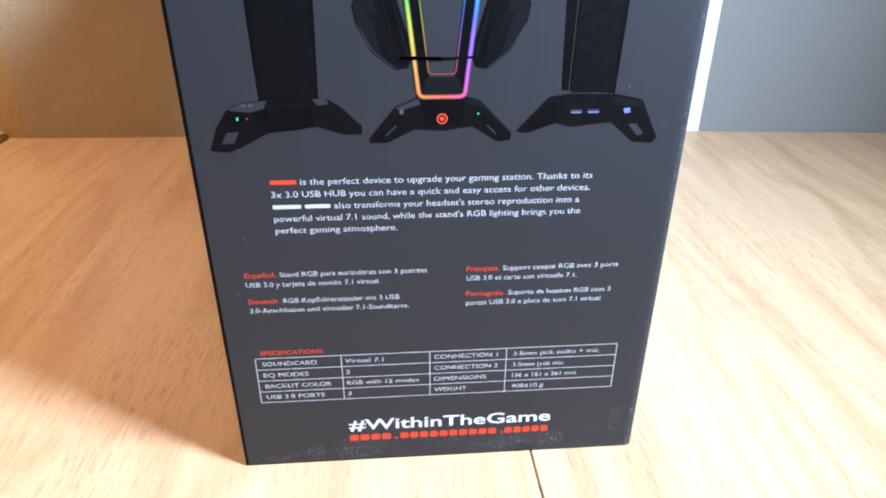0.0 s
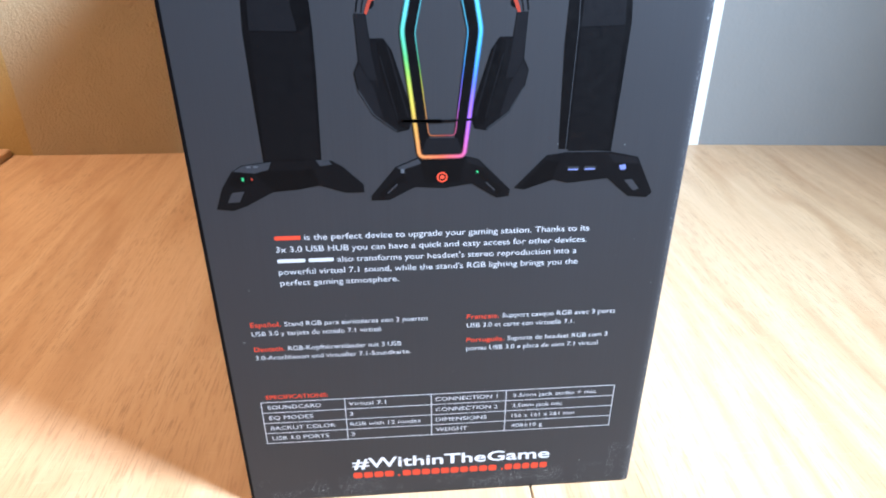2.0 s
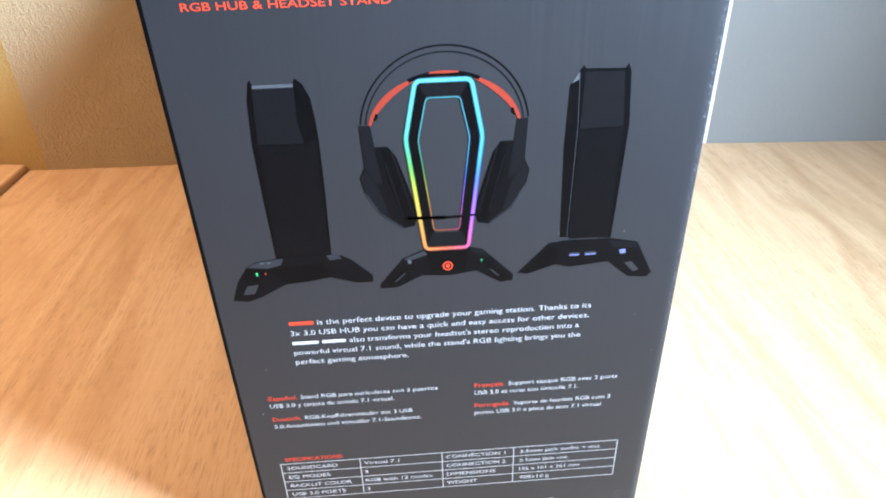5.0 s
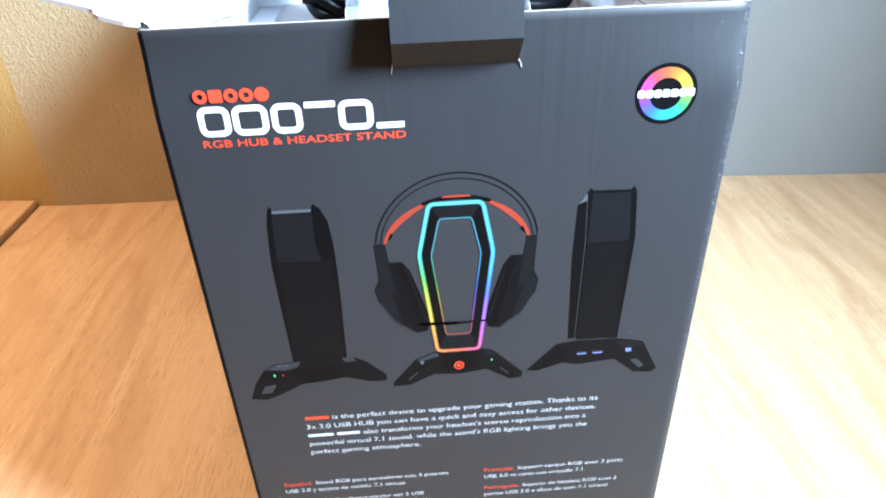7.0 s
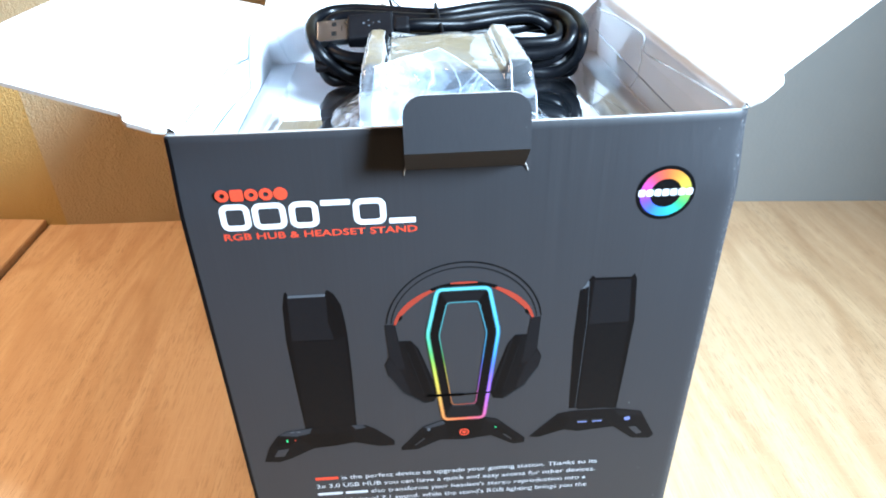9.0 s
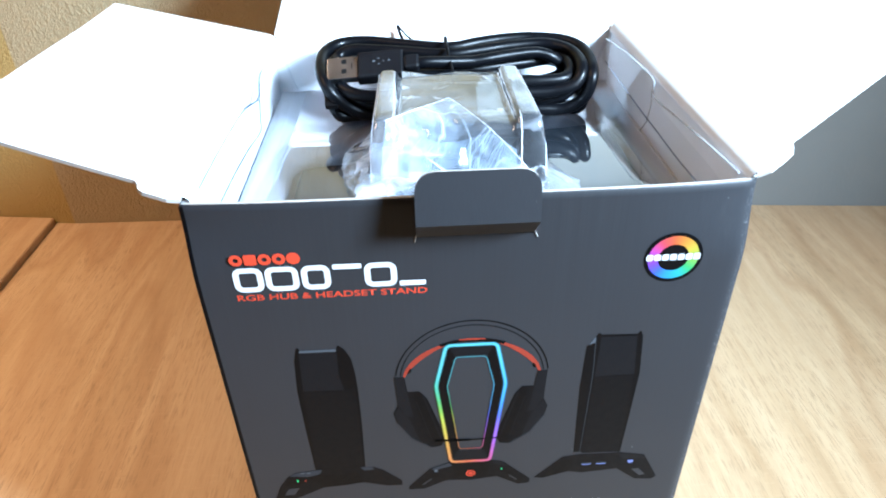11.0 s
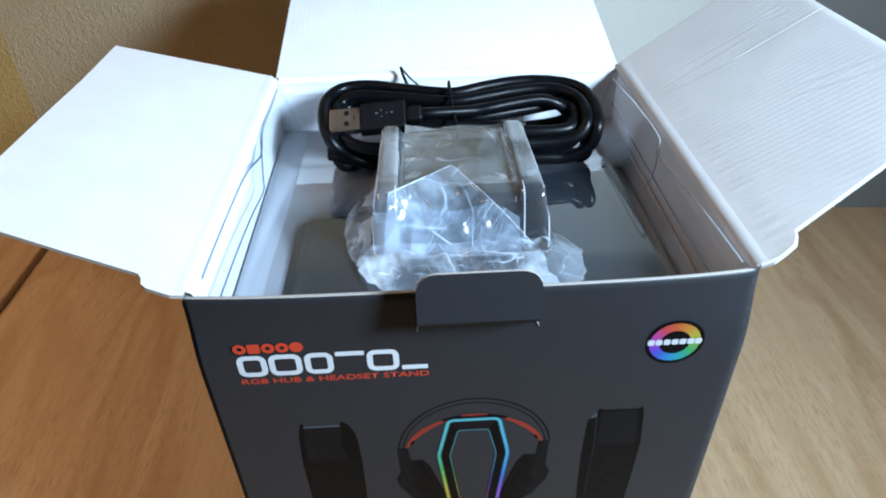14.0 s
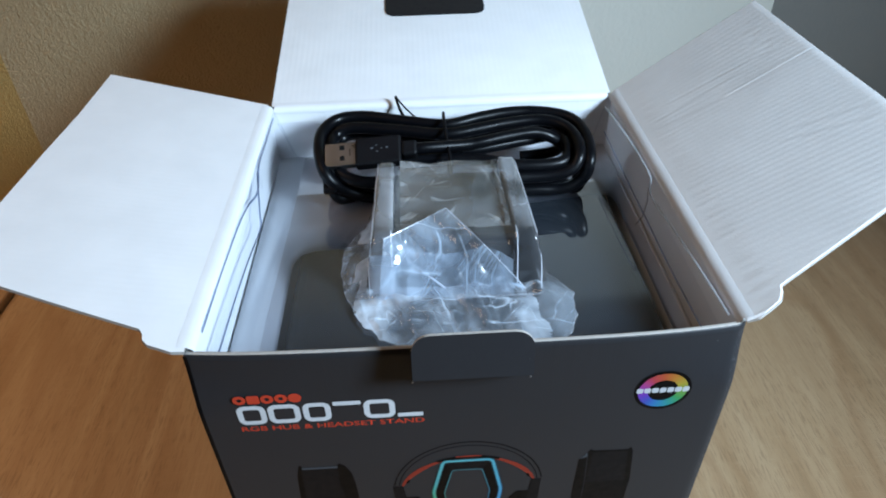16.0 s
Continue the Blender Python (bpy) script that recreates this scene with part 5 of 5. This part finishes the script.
second = [(-0.0008, 0.1506, 0.3114), (0.0168, 0.1538, 0.3119), (0.0319, 0.1574, 0.3125), (0.0499, 0.1590, 0.3128), (0.0608, 0.1541, 0.3119), (0.0659, 0.1440, 0.3103), (0.0658, 0.1312, 0.3077), (0.0613, 0.1265, 0.3020), (0.0510, 0.1262, 0.2990), (0.0370, 0.1262, 0.2987),
          (0.0082, 0.1262, 0.2992), (-0.0262, 0.1262, 0.2994), (-0.0440, 0.1262, 0.3004), (-0.0545, 0.1320, 0.3035), (-0.0585, 0.1470, 0.3085), (-0.0570, 0.1560, 0.3100), (-0.0489, 0.1590, 0.3128), (-0.0268, 0.1560, 0.3123)]
crossing = [(-0.0263, 0.1371, 0.3060), (-0.0015, 0.1353, 0.3057), (0.0152, 0.1341, 0.3055), (0.0328, 0.1294, 0.3040), (0.0506, 0.1290, 0.3036), (0.0595, 0.1325, 0.3045), (0.0618, 0.1432, 0.3070), (0.0580, 0.1530, 0.3070), (0.0400, 0.1500, 0.3060), (0.0138, 0.1437, 0.3055), (-0.0064, 0.1428, 0.3053), (-0.0266, 0.1480, 0.3060), (-0.0420, 0.1440, 0.3050), (-0.0400, 0.1390, 0.3050)]
for turn in (outer, second, crossing, below(outer, 0.0062, 0.0050, 0.960), below(second, 0.0060, 0.0060, 0.975), below(outer, 0.0124, 0.0040, 0.965)):
    part("cord", tube(smooth_path([Vector(p) for p in turn], 5, True), R_C, 12, True), RUBBER, cable, "black rubber cord", True)

# plug: steel shell, moulded grip, strain relief, and the cord that leaves it
TL = Vector((-0.0602, 0.1375, 0.3157))
PV, PN, PU = Vector((0, 0.79, 0.62)).normalized(), Vector((0, -0.62, 0.79)).normalized(), Vector((0.998, 0, 0.06)).normalized()
PM = Matrix((PU, PV, PN)).transposed().to_4x4()
PM.translation = TL - PV * 0.006 - PN * 0.0023


def at_plug(bm):
    bmesh.ops.transform(bm, matrix=PM, verts=bm.verts)
    return bm


shell = part("plug_shell", at_plug(box(0, 0.0152, -0.006, 0.006, -0.00225, 0.00225, 0.0004, 2)), STEEL, cable, "bare steel plug shell")
for y in (-0.0032, 0.0022):
    part("shell_hole", at_plug(box(0.0072, 0.0096, y - 0.0001, y + 0.0023, 0.0021, 0.00232)), HOLE, shell, "dark square hole")
part("shell_mark", at_plug(box(0.0120, 0.0124, -0.001, 0.0022, 0.0021, 0.00230)), HOLE, shell)
grip = part("plug_grip", at_plug(box(0.0150, 0.0375, -0.0072, 0.0072, -0.0040, 0.0040, 0.0012, 2)), MOULD, cable, "black moulded grip")
for k, (x, y, s) in enumerate(((0.0225, 0.0005, 0.0009), (0.0250, 0.0020, 0.0006), (0.0252, -0.0012, 0.0006), (0.0275, 0.0004, 0.0005), (0.0300, 0.0004, 0.0008))):
    part("grip_mark", at_plug(box(x, x + s * 1.5, y, y + s, 0.0039, 0.00408)), INK_GREY, grip)
part("strain_relief", at_plug(box(0.0374, 0.0455, -0.0040, 0.0040, -0.0036, 0.0036, 0.0016, 2)), MOULD, cable)
w0 = PM @ Vector((0.044, 0, 0))
tail = [w0, w0 + PU * 0.006] + [Vector(p) for p in ((0.0098, 0.1391, 0.3112), (0.0184, 0.1409, 0.3115), (0.0325, 0.1446, 0.3121), (0.0458, 0.1471, 0.3120), (0.0550, 0.1470, 0.3085), (0.0600, 0.1500, 0.3020), (0.0560, 0.1540, 0.2960), (0.0400, 0.1560, 0.2930))]
part("cord", tube(smooth_path(tail, 6), R_C * 0.95, 12), RUBBER, cable, "black rubber cord", True)
# the small plug at the other end, tucked under the bundle
FM = Matrix((Vector((1, 0, 0)), Vector((0, 0.76, 0.65)), Vector((0, -0.65, 0.76)))).transposed().to_4x4()
FM.translation = Vector((-0.0590, 0.1285, 0.2985))
small = box(-0.0032, 0.0032, -0.0050, 0.0040, -0.0022, 0.0022, 0.0006, 2)
bmesh.ops.transform(small, matrix=FM, verts=small.verts)
part("small_plug", small, MOULD, cable, "black small plug at the cord's other end")

tie = thing("twist_tie", 0.001, 0.14, 0.30, "thin black wire twist tie round the cable bundle", "cable tie")
ring_ = [Vector(p) for p in ((-0.0005, 0.1600, 0.3172), (-0.0003, 0.1480, 0.3158), (0.0004, 0.1340, 0.3128), (0.0010, 0.1245, 0.3105), (0.0012, 0.1223, 0.3040), (0.0012, 0.1224, 0.2960), (0.0012, 0.1290, 0.2905), (0.0012, 0.1480, 0.2902), (0.0008, 0.1690, 0.2915), (0.0002, 0.1735, 0.3010), (-0.0002, 0.1700, 0.3130))]
ring_ = smooth_path(ring_, 4, True)
part("loop", tube(ring_, 0.0008, 6, True), MOULD, tie, "", True)
part("wire_end", tube(smooth_path([(-0.0100, 0.1640, 0.3085), (-0.0152, 0.1705, 0.3115), (-0.0205, 0.1770, 0.3140), (-0.0252, 0.1838, 0.3175)], 5), 0.0005, 6), MOULD, tie, "", True)
part("wire_end", tube(smooth_path([(-0.0120, 0.1660, 0.3070), (-0.0205, 0.1730, 0.3100), (-0.0238, 0.1790, 0.3135), (-0.0254, 0.1838, 0.3178)], 5), 0.0009, 6), MOULD, tie, "", True)
